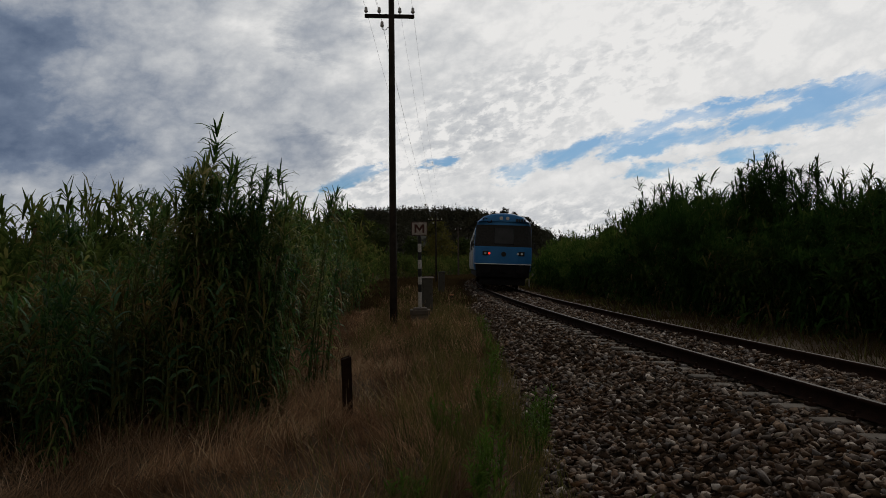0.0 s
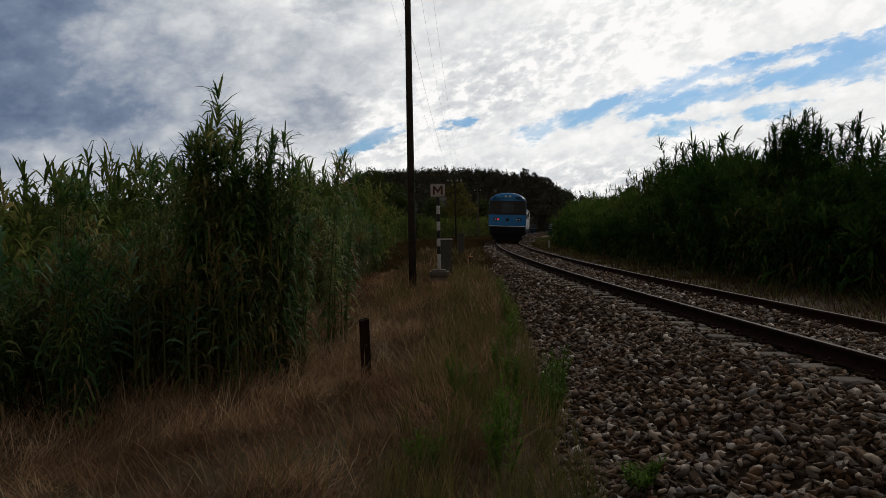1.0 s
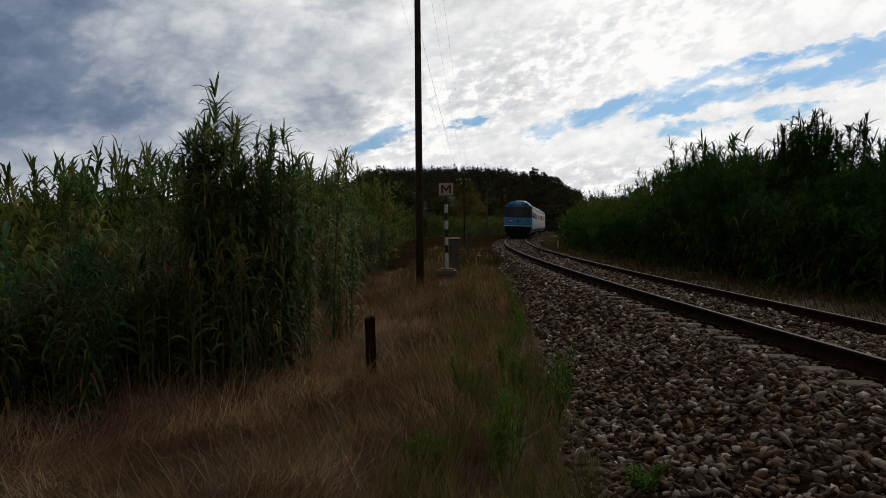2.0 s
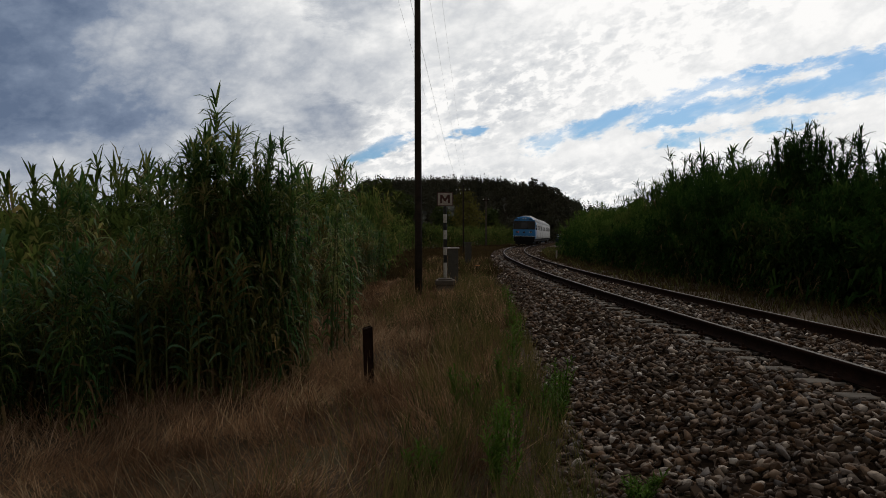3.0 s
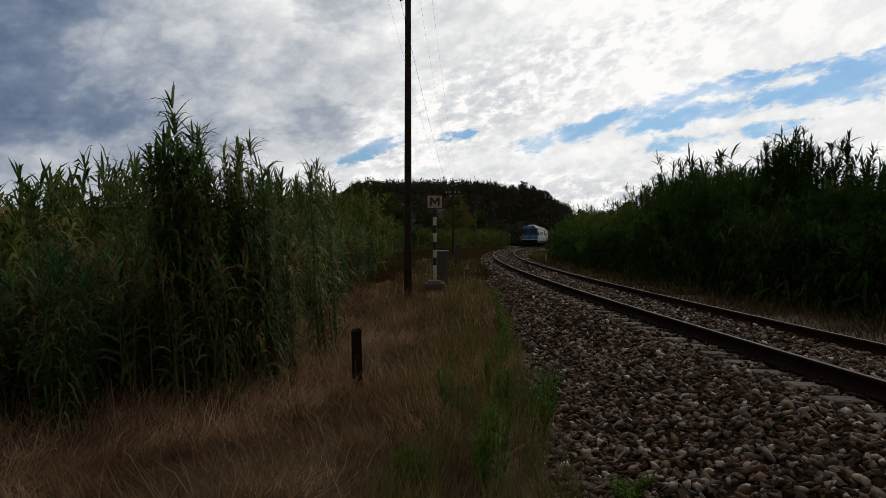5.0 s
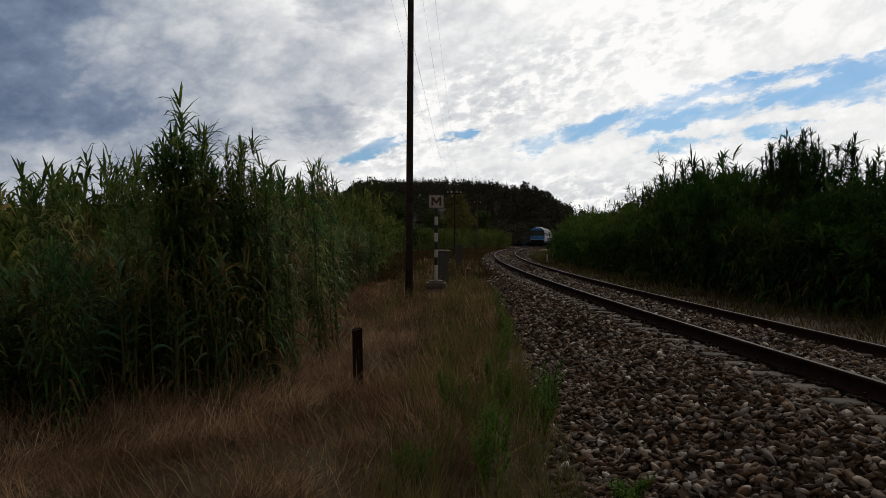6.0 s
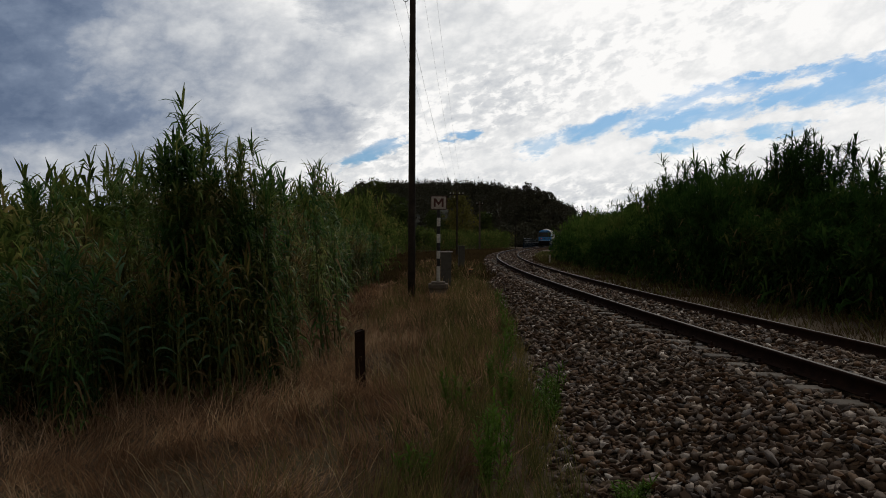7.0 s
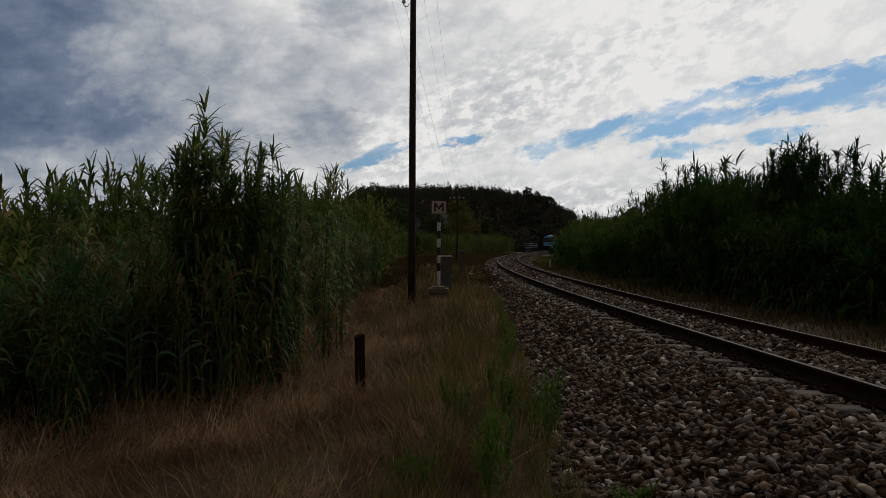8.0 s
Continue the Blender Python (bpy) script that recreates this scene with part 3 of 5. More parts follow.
def build_left_reeds():
    rng = random.Random(11)
    near = [(reed_clump(100 + i, 18, 2.5, 0.30, REED if i < 5 else REED_OLD, LEFT_LABEL if i < 5 else "browning giant reeds with withered leaves beside the path", "reeds by the path", spread=0.06, vary=0.14, dome=0.25, leaf=0.31, gap=0.07), 2.6) for i in range(8)]
    used = set()
    tall = reed_clump(120, 58, 3.56, 0.28, REED, "tallest clump of green giant reeds rising above its neighbours", "reeds by the path", spread=0.018, vary=0.34, dome=0.18, leaf=0.33, gap=0.055, plume=14)
    tall.matrix_basis = scaled(-2.72, 8.35, GROUND - 0.05, 0, 1.08, 0.94)
    SWAY.append((tall, lean_left, 1.0, 0.0))
    tall2 = reed_clump(121, 34, 3.2, 0.27, REED, "tall clump of green giant reeds with leafy tips", "reeds by the path", spread=0.03, vary=0.2, dome=0.25, leaf=0.30, gap=0.055, plume=12)
    tall2.matrix_basis = scaled(-2.2, 8.6, GROUND - 0.05, 0, 1, 1)
    SWAY.append((tall2, lean_left, 0.9, 0.1))
    for i, (x, y, h) in enumerate(((-4.35, 8.0, 2.6), (-4.2, 8.2, 2.5), (-3.5, 8.3, 2.62), (-3.35, 8.45, 2.55), (-3.02, 8.2, 2.72), (-2.9, 8.1, 3.0), (-2.45, 8.2, 2.95), (-2.05, 8.6, 2.8), (-1.9, 9.0, 2.7), (-1.95, 9.3, 2.85), (-1.75, 10.4, 2.95), (-1.62, 10.9, 3.0))):
        lone = reed_clump(122 + i, 5, h, 0.13, REED, "slender giant reeds with fanned tips above their neighbours", "reeds by the path", spread=0.05, vary=0.1, dome=0.1, leaf=0.30, gap=0.06, plume=12)
        lone.matrix_basis = scaled(x, y, GROUND - 0.05, 0, 1, 1)
        SWAY.append((lone, lean_left, 0.9, 0.1))
    for i, (x, y, h) in enumerate(((-2.35, 7.75, 1.75), (-2.75, 7.7, 1.95), (-3.1, 7.55, 1.8), (-2.05, 8.2, 1.9), (-1.95, 8.9, 2.0), (-3.5, 7.3, 1.7))):
        lone = reed_clump(190 + i, 7, h, 0.24, REED_OLD, "browning giant reeds with withered leaves beside the path", "reeds by the path", spread=0.09, vary=0.3, dome=0.2, leaf=0.27, gap=0.07)
        lone.matrix_basis = scaled(x, y, GROUND - 0.05, 0, 1, 1)
        SWAY.append((lone, lean_left, 0.5, 0.05 * i))
    bed = ReedBed(130, 5, 10, 2.6, 0.8, 0.44, 0.20)
    y = 6.3
    while y < 36:
        edge = float(np.interp(y, [6, 7.2, 8.2, 30, 36], [-4.5, -3.2, -2.75, -2.9, -3.3]))
        step = 0.55 if y < 14 else 0.8
        for r in range(7 if y < 16 else 5):
            if r == 0 and rng.random() < 0.3:
                continue
            x = edge - r * 0.60 + rng.uniform(-0.28, 0.28) - 0.1
            yy = y + rng.uniform(-0.25, 0.25)
            h = float(np.interp(yy, [6, 8, 10, 13, 16, 30], [2.2, 2.35, 2.85, 3.5, 3.9, 4.1])) * rng.uniform(0.76, 1.04)
            if r == 0:
                h *= 0.85
            if y < 22 and r < 5 or y < 30 and r < 2:
                ob = plant(near, used, rng, x, yy, h, "")
                if y < 18 and r < 4:
                    SWAY.append((ob, lean_left, rng.uniform(0.45, 0.75), rng.uniform(-0.35, 0.35)))
            else:
                bed.plant(rng, x, yy, h)
        y += step
    for i, (x, y, h) in enumerate(((-2.42, 7.75, 1.45), (-3.95, 7.1, 1.35), (-4.15, 6.9, 0.95), (-3.6, 7.2, 1.15), (-2.75, 7.5, 0.9), (-4.5, 7.3, 1.7), (-3.2, 7.4, 1.5), (-2.2, 9.8, 1.3))):
        young_shoot(x, y, h, 170 + i)
    for i in range(120):   # deep bed seen over the front rows
        y = rng.uniform(10, 46)
        bed.plant(rng, float(np.interp(y, [10, 46], [-7.0, -8])) - rng.uniform(0, 9), y, rng.uniform(2.1, 2.8) * (1.0 + 0.006 * y))
    for i in range(140):   # further along the path, to the bend
        y = rng.uniform(34, 92)
        bed.plant(rng, float(np.interp(y, [34, 48, 70, 92], [-3.4, -4.4, -5.2, -5.0])) - rng.uniform(0, 5), y, rng.uniform(2.2, 4.3))
    for i in range(150):   # outside of the curve beyond the bend
        q = rng.random()
        bed.plant(rng, -6 + 18.4 * q + rng.uniform(-0.4, 0.4), 94 + 48 * q + rng.uniform(0, 9), rng.uniform(2.8, 4.1))
    bed.done("wide bed of green giant reeds towards the bend", REED_FAR, REED_DRY)


def build_right_reeds():
    rng = random.Random(12)
    # near wall, its shade painted into the leaves
    kinds = [(reed_clump(140 + i, 26, 4.4, 0.75, REED_SHADED, RIGHT_LABEL, "reeds across the railway", lod=1, spread=0.15, vary=0.16, dome=0.22, leaf=0.50, gap=0.11, plume=14), 4.0) for i in range(6)]
    # same reeds towards the bend, coloured as if lit
    lit_kinds = [(reed_clump(240 + i, 22, 4.4, 0.75, REED_LIT, "leafy green giant reeds along the bend of the railway", "reeds across the railway", lod=1, spread=0.15, vary=0.16, dome=0.22, leaf=0.50, gap=0.11, plume=14), 4.35) for i in range(4)]
    used = set()
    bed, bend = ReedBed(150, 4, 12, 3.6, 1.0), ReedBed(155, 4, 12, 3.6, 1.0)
    fringe = ReedBed(160, 4, 12, 2.0, 0.6)

    def skyline(s, u):
        """The height of the reeds along the line: a dome, a dip, then an even wall."""
        q = s - 2.6 * (u - 6.0)
        return float(np.interp(q, [6, 10.7, 13, 16, 17.6, 18.6, 19.8, 22.3, 25.3, 28.2, 30.5, 33, 41, 51, 66], [3.6, 3.65, 3.8, 4.05, 4.1, 4.5, 5.05, 5.15, 4.9, 4.6, 4.2, 4.0, 4.0, 4.3, 4.7])) * (1 + 0.068 * (u - 6.0))
    s = 6.0
    while s < 62:
        for r in range(4):
            u = float(np.interp(s, [6, 18, 40, 60], [5.6, 5.4, 5.2, 5.0])) + r * 0.8 + rng.uniform(-0.3, 0.3)
            p, th = on_track(s + rng.uniform(-0.3, 0.3), u)
            h = skyline(s, u) * rng.uniform(0.87, 1.02) * (0.70, 0.9, 1.0, 1.0)[r]
            if r < 3 and s < 42:
                ob = plant(lit_kinds if rng.uniform(24, 34) < s else kinds, used, rng, p.x, p.y, h, "")
                if s < 26:
                    SWAY.append((ob, lean_right, rng.uniform(0.7, 1.1), rng.uniform(-0.3, 0.3)))
            else:
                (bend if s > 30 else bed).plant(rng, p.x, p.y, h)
        p, th = on_track(s + rng.uniform(-0.4, 0.4), float(np.interp(s, [6, 18, 40, 60], [5.0, 4.8, 4.6, 4.3])) + rng.uniform(-0.2, 0.3))
        fringe.plant(rng, p.x, p.y, rng.uniform(1.3, 2.4))
        s += 0.85 if s < 35 else 1.2
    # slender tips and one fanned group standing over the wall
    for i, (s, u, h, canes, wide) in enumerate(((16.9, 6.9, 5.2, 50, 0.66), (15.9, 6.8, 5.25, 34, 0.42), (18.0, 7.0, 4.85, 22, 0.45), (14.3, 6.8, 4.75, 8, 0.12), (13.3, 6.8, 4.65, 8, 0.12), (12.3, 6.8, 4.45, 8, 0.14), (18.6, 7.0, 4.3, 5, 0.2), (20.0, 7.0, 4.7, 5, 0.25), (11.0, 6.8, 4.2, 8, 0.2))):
        lone = reed_clump(180 + i, canes, h, wide, REED_SHADED, "slender reeds with bushy tips above the reed wall, shade put in their colour", "reeds across the railway", spread=0.03, vary=0.16, dome=0.14, leaf=0.36, gap=0.045, plume=14, broad=1.25, start=0.5)
        p, th = on_track(s, u)
        lone.matrix_basis = scaled(p.x, p.y, GROUND - 0.05, 0, 1, 1)
        SWAY.append((lone, lean_right, 1.0, 0.05 * i - 0.2))
    for i in range(120):
        s = rng.uniform(58, 150)
        u = float(np.interp(s, [58, 80, 110, 150], [5.0, 6.0, 8.0, 9.5])) + rng.uniform(0, 5)
        p, th = on_track(s, u)
        bend.plant(rng, p.x, p.y, rng.uniform(2.6, 3.9))
    for i in range(130):
        s = 6 + 54 * rng.random() ** 1.3
        u = rng.uniform(7.2, 9.5)
        p, th = on_track(s, u)
        bed.plant(rng, p.x, p.y, skyline(s, u) * rng.uniform(0.72, 0.88))
    bed.done("tall giant reeds lining the railway, dark with shade put in the leaf colour", REED_SHADED, REED_SHADED)
    bend.done("green giant reeds along the inside of the bend", REED_LIT, REED_LIT)
    fringe.done("low leafy reeds along the foot of the tall reeds", REED_SHADED, REED_SHADED)


build_left_reeds()
build_right_reeds()


# ---- grasses ----
def blades(name, mat, label, x, y, z, height, width, lean, seed, category="grass"):
    """Thin bent blades of grass, one strip each."""
    rng = np.random.default_rng(seed)
    n = len(x)
    az = 2.6 * np.sin(x * 0.9 + 1.7 * np.sin(y * 0.6)) + rng.normal(0, 1.2, n)
    tilt, bend = lean * rng.uniform(0.15, 1.15, n), rng.uniform(0.0, 0.55, n) * min(1.0, lean + 0.3)
    ca, sa = np.cos(az), np.sin(az)
    base = np.stack([x, y, z], -1)
    t = np.array([0.0, 0.55, 1.0])
    out = height[:, None] * (np.sin(tilt)[:, None] * t[None, :] + bend[:, None] * (t ** 2)[None, :])
    up = height[:, None] * (np.cos(tilt)[:, None] * t[None, :] - 0.6 * bend[:, None] * (t ** 2)[None, :])
    mid = base[:, None, :] + np.stack([out * ca[:, None], out * sa[:, None], up], -1)
    fa = rng.uniform(-0.9, 0.9, n)
    sidev = np.stack([np.cos(fa), np.sin(fa), 0 * fa], -1)[:, None, :] * (0.5 * width[:, None] * np.array([1.0, 0.8, 0.12])[None, :])[..., None]
    v = np.stack([mid - sidev, mid + sidev], 2).reshape(-1, 3)
    i0 = ((np.arange(n) * 6)[:, None] + np.array([0, 2])[None, :]).ravel()
    ob = big_mesh(name, v, np.stack([i0, i0 + 1, i0 + 3, i0 + 2], 1), mat)
    return tagged(ob, label, category, kind="stuff")


def scatter(n, ymin, ymax, u0, u1, seed, power=1.8):
    """Places beside the track, denser near the path's start; u0, u1: functions of y."""
    rng = np.random.default_rng(seed)
    y = ymin + (ymax - ymin) * rng.uniform(size=n) ** power
    xc = np.interp(y, _y, _x)
    a, b = u0(y, xc), u1(y, xc)
    x = a + (b - a) * rng.uniform(size=n)
    return x, y, rng


def edge_x(y, xc):
    return xc + np.interp(y, [0, 4, 6, 9, 13.5, 23, 38, 60], [-4.1, -3.85, -3.65, -3.35, -3.0, -2.5, -2.0, -1.9])


def reed_x(y, xc):
    return np.interp(y, [0, 6, 7.2, 8.2, 30, 48, 92], [-6.5, -4.5, -3.2, -2.75, -2.9, -4.4, -5.0])


def tufts(name, mat, label, x, y, count, height, seed, spread=0.07, lean=0.55):
    """Arching tufts: many blades from one root."""
    rng = np.random.default_rng(seed)
    n = len(x)
    size = rng.uniform(0.5, 1.0, n)
    i = np.repeat(np.arange(n), count)
    bx, by = x[i] + rng.normal(0, spread, len(i)) * size[i], y[i] + rng.normal(0, spread, len(i)) * size[i]
    h = height * size[i] * rng.uniform(0.45, 1.1, len(i))
    return blades(name, mat, label, bx, by, ground_height(bx, by) - 0.02, h, 0.0026 + 0.0004 * by + rng.uniform(0, 0.0015, len(i)), lean, seed + 1)


def build_grass():
    x, y, r = scatter(52000, 2.0, 32, lambda y, xc: reed_x(y, xc) - 0.5, lambda y, xc: edge_x(y, xc) - 0.1, 21, 1.7)
    patch = 0.5 + 0.5 * np.sin(x * 1.9 + 1.3 * np.sin(y * 0.8)) * np.cos(y * 1.4 + x)
    h = 0.07 + 0.22 * patch * r.uniform(0.3, 1.0, len(x))
    blades("dry_grass", DRY, "dry tan and reddish brown grass along the path", x, y, ground_height(x, y) - 0.02, h, 0.0028 + 0.0004 * y + r.uniform(0, 0.002, len(x)), 0.95, 22)
    x, y, r = scatter(1500, 2.2, 26, lambda y, xc: reed_x(y, xc) - 0.3, lambda y, xc: edge_x(y, xc) - 0.5, 33, 1.5)
    tufts("grass_tufts", DRY, "arching tufts of long dry tan grass", x, y, 26, 0.46, 34, 0.09, 0.9)
    x, y, r = scatter(300, 2.4, 26, lambda y, xc: edge_x(y, xc) - 1.3, lambda y, xc: edge_x(y, xc) + 0.05, 35, 1.3)
    tufts("green_tufts", GREEN, "tufts of olive green grass by the ballast", x, y, 26, 0.55, 36, 0.06, 0.32)
    x, y, r = scatter(9000, -7.0, 2.2, lambda y, xc: 0 * y - 6.5, lambda y, xc: edge_x(y, xc) - 0.1, 37, 1.0)
    blades("dry_grass", DRY, "dry tan grass trodden low on the path", x, y, ground_height(x, y) - 0.02, r.uniform(0.05, 0.22, len(x)), 0.006 + r.uniform(0, 0.004, len(x)), 0.95, 38)
    x, y, r = scatter(620, 13, 46, lambda y, xc: np.maximum(reed_x(y, xc), xc - 5.5), lambda y, xc: edge_x(y, xc) - 0.1, 39, 1.3)
    clear = (np.abs(x + 0.25) > 0.5) | (np.abs(y - 20.2) > 1.6)
    x, y = x[clear], y[clear]
    tufts("rank_grass", GREEN, "rank olive weeds round the signs", x[::2], y[::2], 30, 0.7, 40, 0.14, 0.42)
    tufts("rank_grass", DRY, "rank brown dry grass round the signs", x[1::2], y[1::2], 30, 0.7, 41, 0.14, 0.5)
    # taller seed stalks
    x, y, r = scatter(3200, 2.2, 14, lambda y, xc: reed_x(y, xc) - 0.3, lambda y, xc: edge_x(y, xc) - 0.9, 23, 1.4)
    blades("dry_stalks", STRAW, "long pale dry grass stalks leaning by the reeds", x, y, ground_height(x, y), r.uniform(0.25, 0.80, len(x)) * np.interp(x - reed_x(y, 0), [0, 1.5, 4], [1.0, 0.8, 0.5]), 0.0026 + 0.0003 * y, 0.85, 24)
    # green grass along the ballast
    x, y, r = scatter(12000, 2.4, 45, lambda y, xc: edge_x(y, xc) - 2.6, lambda y, xc: edge_x(y, xc) + 0.12, 25, 1.6)
    d = np.clip((edge_x(y, np.interp(y, _y, _x)) - x), 0, 3)
    keep = r.uniform(size=len(x)) < np.interp(d, [0, 0.4, 0.9, 1.6, 2.6], [0.45, 0.9, 0.6, 0.3, 0.05]) * (0.35 + 0.65 * (np.sin(x * 2.1 + 2 * np.sin(y * 0.9)) > -0.3))
    x, y = x[keep], y[keep]
    blades("green_grass", GREEN, "green and olive grass along the edge of the ballast", x, y, ground_height(x, y) - 0.02, r.uniform(0.18, 0.55, len(x)) * (0.8 + 0.3 * np.sin(x * 5 + y * 3.1)), 0.004 + 0.0003 * y, 0.26, 26)
    # far verge, up to the bend and across the track
    x, y, r = scatter(14000, 28, 130, lambda y, xc: np.maximum(reed_x(y, xc), xc - 12) - 0.5, lambda y, xc: xc - 1.9, 27, 1.3)
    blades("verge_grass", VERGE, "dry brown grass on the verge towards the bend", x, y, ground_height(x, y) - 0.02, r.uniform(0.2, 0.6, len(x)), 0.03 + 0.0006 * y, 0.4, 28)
    x, y, r = scatter(15000, 6, 80, lambda y, xc: xc + 2.1, lambda y, xc: xc + 6.2, 29, 1.5)
    d = x - np.interp(y, _y, _x)
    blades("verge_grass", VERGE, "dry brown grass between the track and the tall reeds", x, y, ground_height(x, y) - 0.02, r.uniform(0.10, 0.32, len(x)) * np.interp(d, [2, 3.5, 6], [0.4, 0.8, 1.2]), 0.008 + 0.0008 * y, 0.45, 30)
    x, y, r = scatter(1800, 8, 110, lambda y, xc: xc + 2.6, lambda y, xc: xc + 5.8, 31, 1.3)
    blades("verge_weeds", GREEN, "low green weeds at the foot of the tall reeds", x, y, ground_height(x, y) - 0.02, r.uniform(0.15, 0.5, len(x)), 0.012 + 0.0007 * y, 0.5, 32)


build_grass()


# ---- hill, woods and trees ----
def crown_clumps(rng, centre, rx, rz, n, size):
    """Small tilted triangles through a ragged crown."""
    d = rng.normal(size=(n, 3))
    d /= np.linalg.norm(d, axis=1)[:, None]
    r = rng.uniform(0.45, 1.0, n)[:, None] * (1 + 0.25 * np.sin(d[:, :1] * 5 + d[:, 2:] * 4))
    c = centre + d * r * np.array([rx, rx, rz])
    a, b = rng.normal(size=(n, 3)), rng.normal(size=(n, 3))
    a *= size / np.linalg.norm(a, axis=1)[:, None]
    b *= size / np.linalg.norm(b, axis=1)[:, None]
    return np.stack([c - a, c + a * 0.6 + b * 0.8, c - b], 1).reshape(-1, 3)


def hill_height(x, y):
    ridge = np.interp(x, [-420, -260, -170, -110, -80, -68, -58, 0, 30, 60, 85, 120, 200], [14, 16, 16, 15, 18, 24, 32, 33, 32, 26, 15, 3, 0])
    return ridge * np.clip(1 - np.abs(y - 500) / 150, 0, 1) ** 0.8 - 1.0


def build_hill():
    xs, ys = np.linspace(-430, 210, 60), np.linspace(345, 655, 24)
    gx, gy = np.meshgrid(xs, ys)
    v = np.stack([gx, gy, hill_height(gx, gy)], -1).reshape(-1, 3)
    w = len(xs)
    i = (np.arange(len(ys) - 1)[:, None] * w + np.arange(w - 1)[None, :]).ravel()
    hill = big_mesh("hill", v, np.stack([i, i + 1, i + w + 1, i + w], 1), grainy("forest_floor", (0.008, 0.010, 0.005), (0.02, 0.018, 0.01), 0.05, 0.95, 0.1), smooth=True)
    tagged(hill, "dark wooded hill behind the bend of the railway", "hill", kind="structure")
    rng = np.random.default_rng(40)
    v, tv, tf = [], [], []
    for n in range(2100):
        x, y = rng.uniform(-400, 90), rng.uniform(360, 506)
        h = rng.uniform(9, 13)
        if n > 1350:
            x, y, h = rng.uniform(-120, 84), rng.uniform(484, 505), rng.uniform(8.5, 12)
        elif x < -110 and rng.uniform() < 0.5:
            continue
        z = float(hill_height(np.float64(x), np.float64(y)))
        if rng.uniform() < 0.75:   # pointed pines
            for q in range(5):
                v.append(crown_clumps(rng, np.array([x, y, z + h * (0.16 + 0.18 * q)]), 2.4 - 0.46 * q, h * 0.15, 40 - 7 * q, 0.75 - 0.11 * q))
        else:
            v.append(crown_clumps(rng, np.array([x, y, z + h * 0.52]), 3.0, h * 0.46, 130, 0.8))
    v = np.concatenate(v)
    woods = big_mesh("hill_woods", v, np.arange(len(v)).reshape(-1, 3), PINE)
    tagged(woods, "dark evergreen woods covering the hill", "woods", kind="stuff")


build_hill()


def tree(x, y, height, crown_w, mat, seed, label, crown_from=0.3, leaf=0.28, clumps=14, density=110, z=GROUND):
    """A tapered trunk with limbs and a crown of many small leaf clumps."""
    rng = np.random.default_rng(seed)
    ob = thing("tree", pose(x, y, z - 0.1), label, "tree")
    bm = bmesh.new()
    top = Vector((rng.normal() * 0.04 * height, rng.normal() * 0.04 * height, height * 0.82))
    tube(bm, (0, 0, 0), top * 0.5, 0.022 * height, 0.015 * height, 8)
    tube(bm, top * 0.5, top, 0.015 * height, 0.005 * height, 6)
    leaves = []
    for c in range(clumps):
        q = crown_from + (1 - crown_from) * (c + 0.5) / clumps
        a = rng.uniform(0, math.tau)
        wide = crown_w * 0.5 * math.sin(math.pi * min(1, 0.18 + 0.8 * (q - crown_from) / (1 - crown_from))) * rng.uniform(0.45, 1.0)
        p = np.array([wide * math.cos(a), wide * math.sin(a), height * q * 0.96])
        tube(bm, top * max(0.15, q * 0.8), Vector(p), 0.006 * height, 0.002 * height, 5)
        s = crown_w * rng.uniform(0.15, 0.27)
        leaves.append(crown_clumps(rng, p, s, s * 0.8, density, leaf))
    part("trunk", bm, BARK, ob)
    v = np.concatenate(leaves)
    big_mesh("crown", v, np.arange(len(v)).reshape(-1, 3), mat, ob)
    return ob


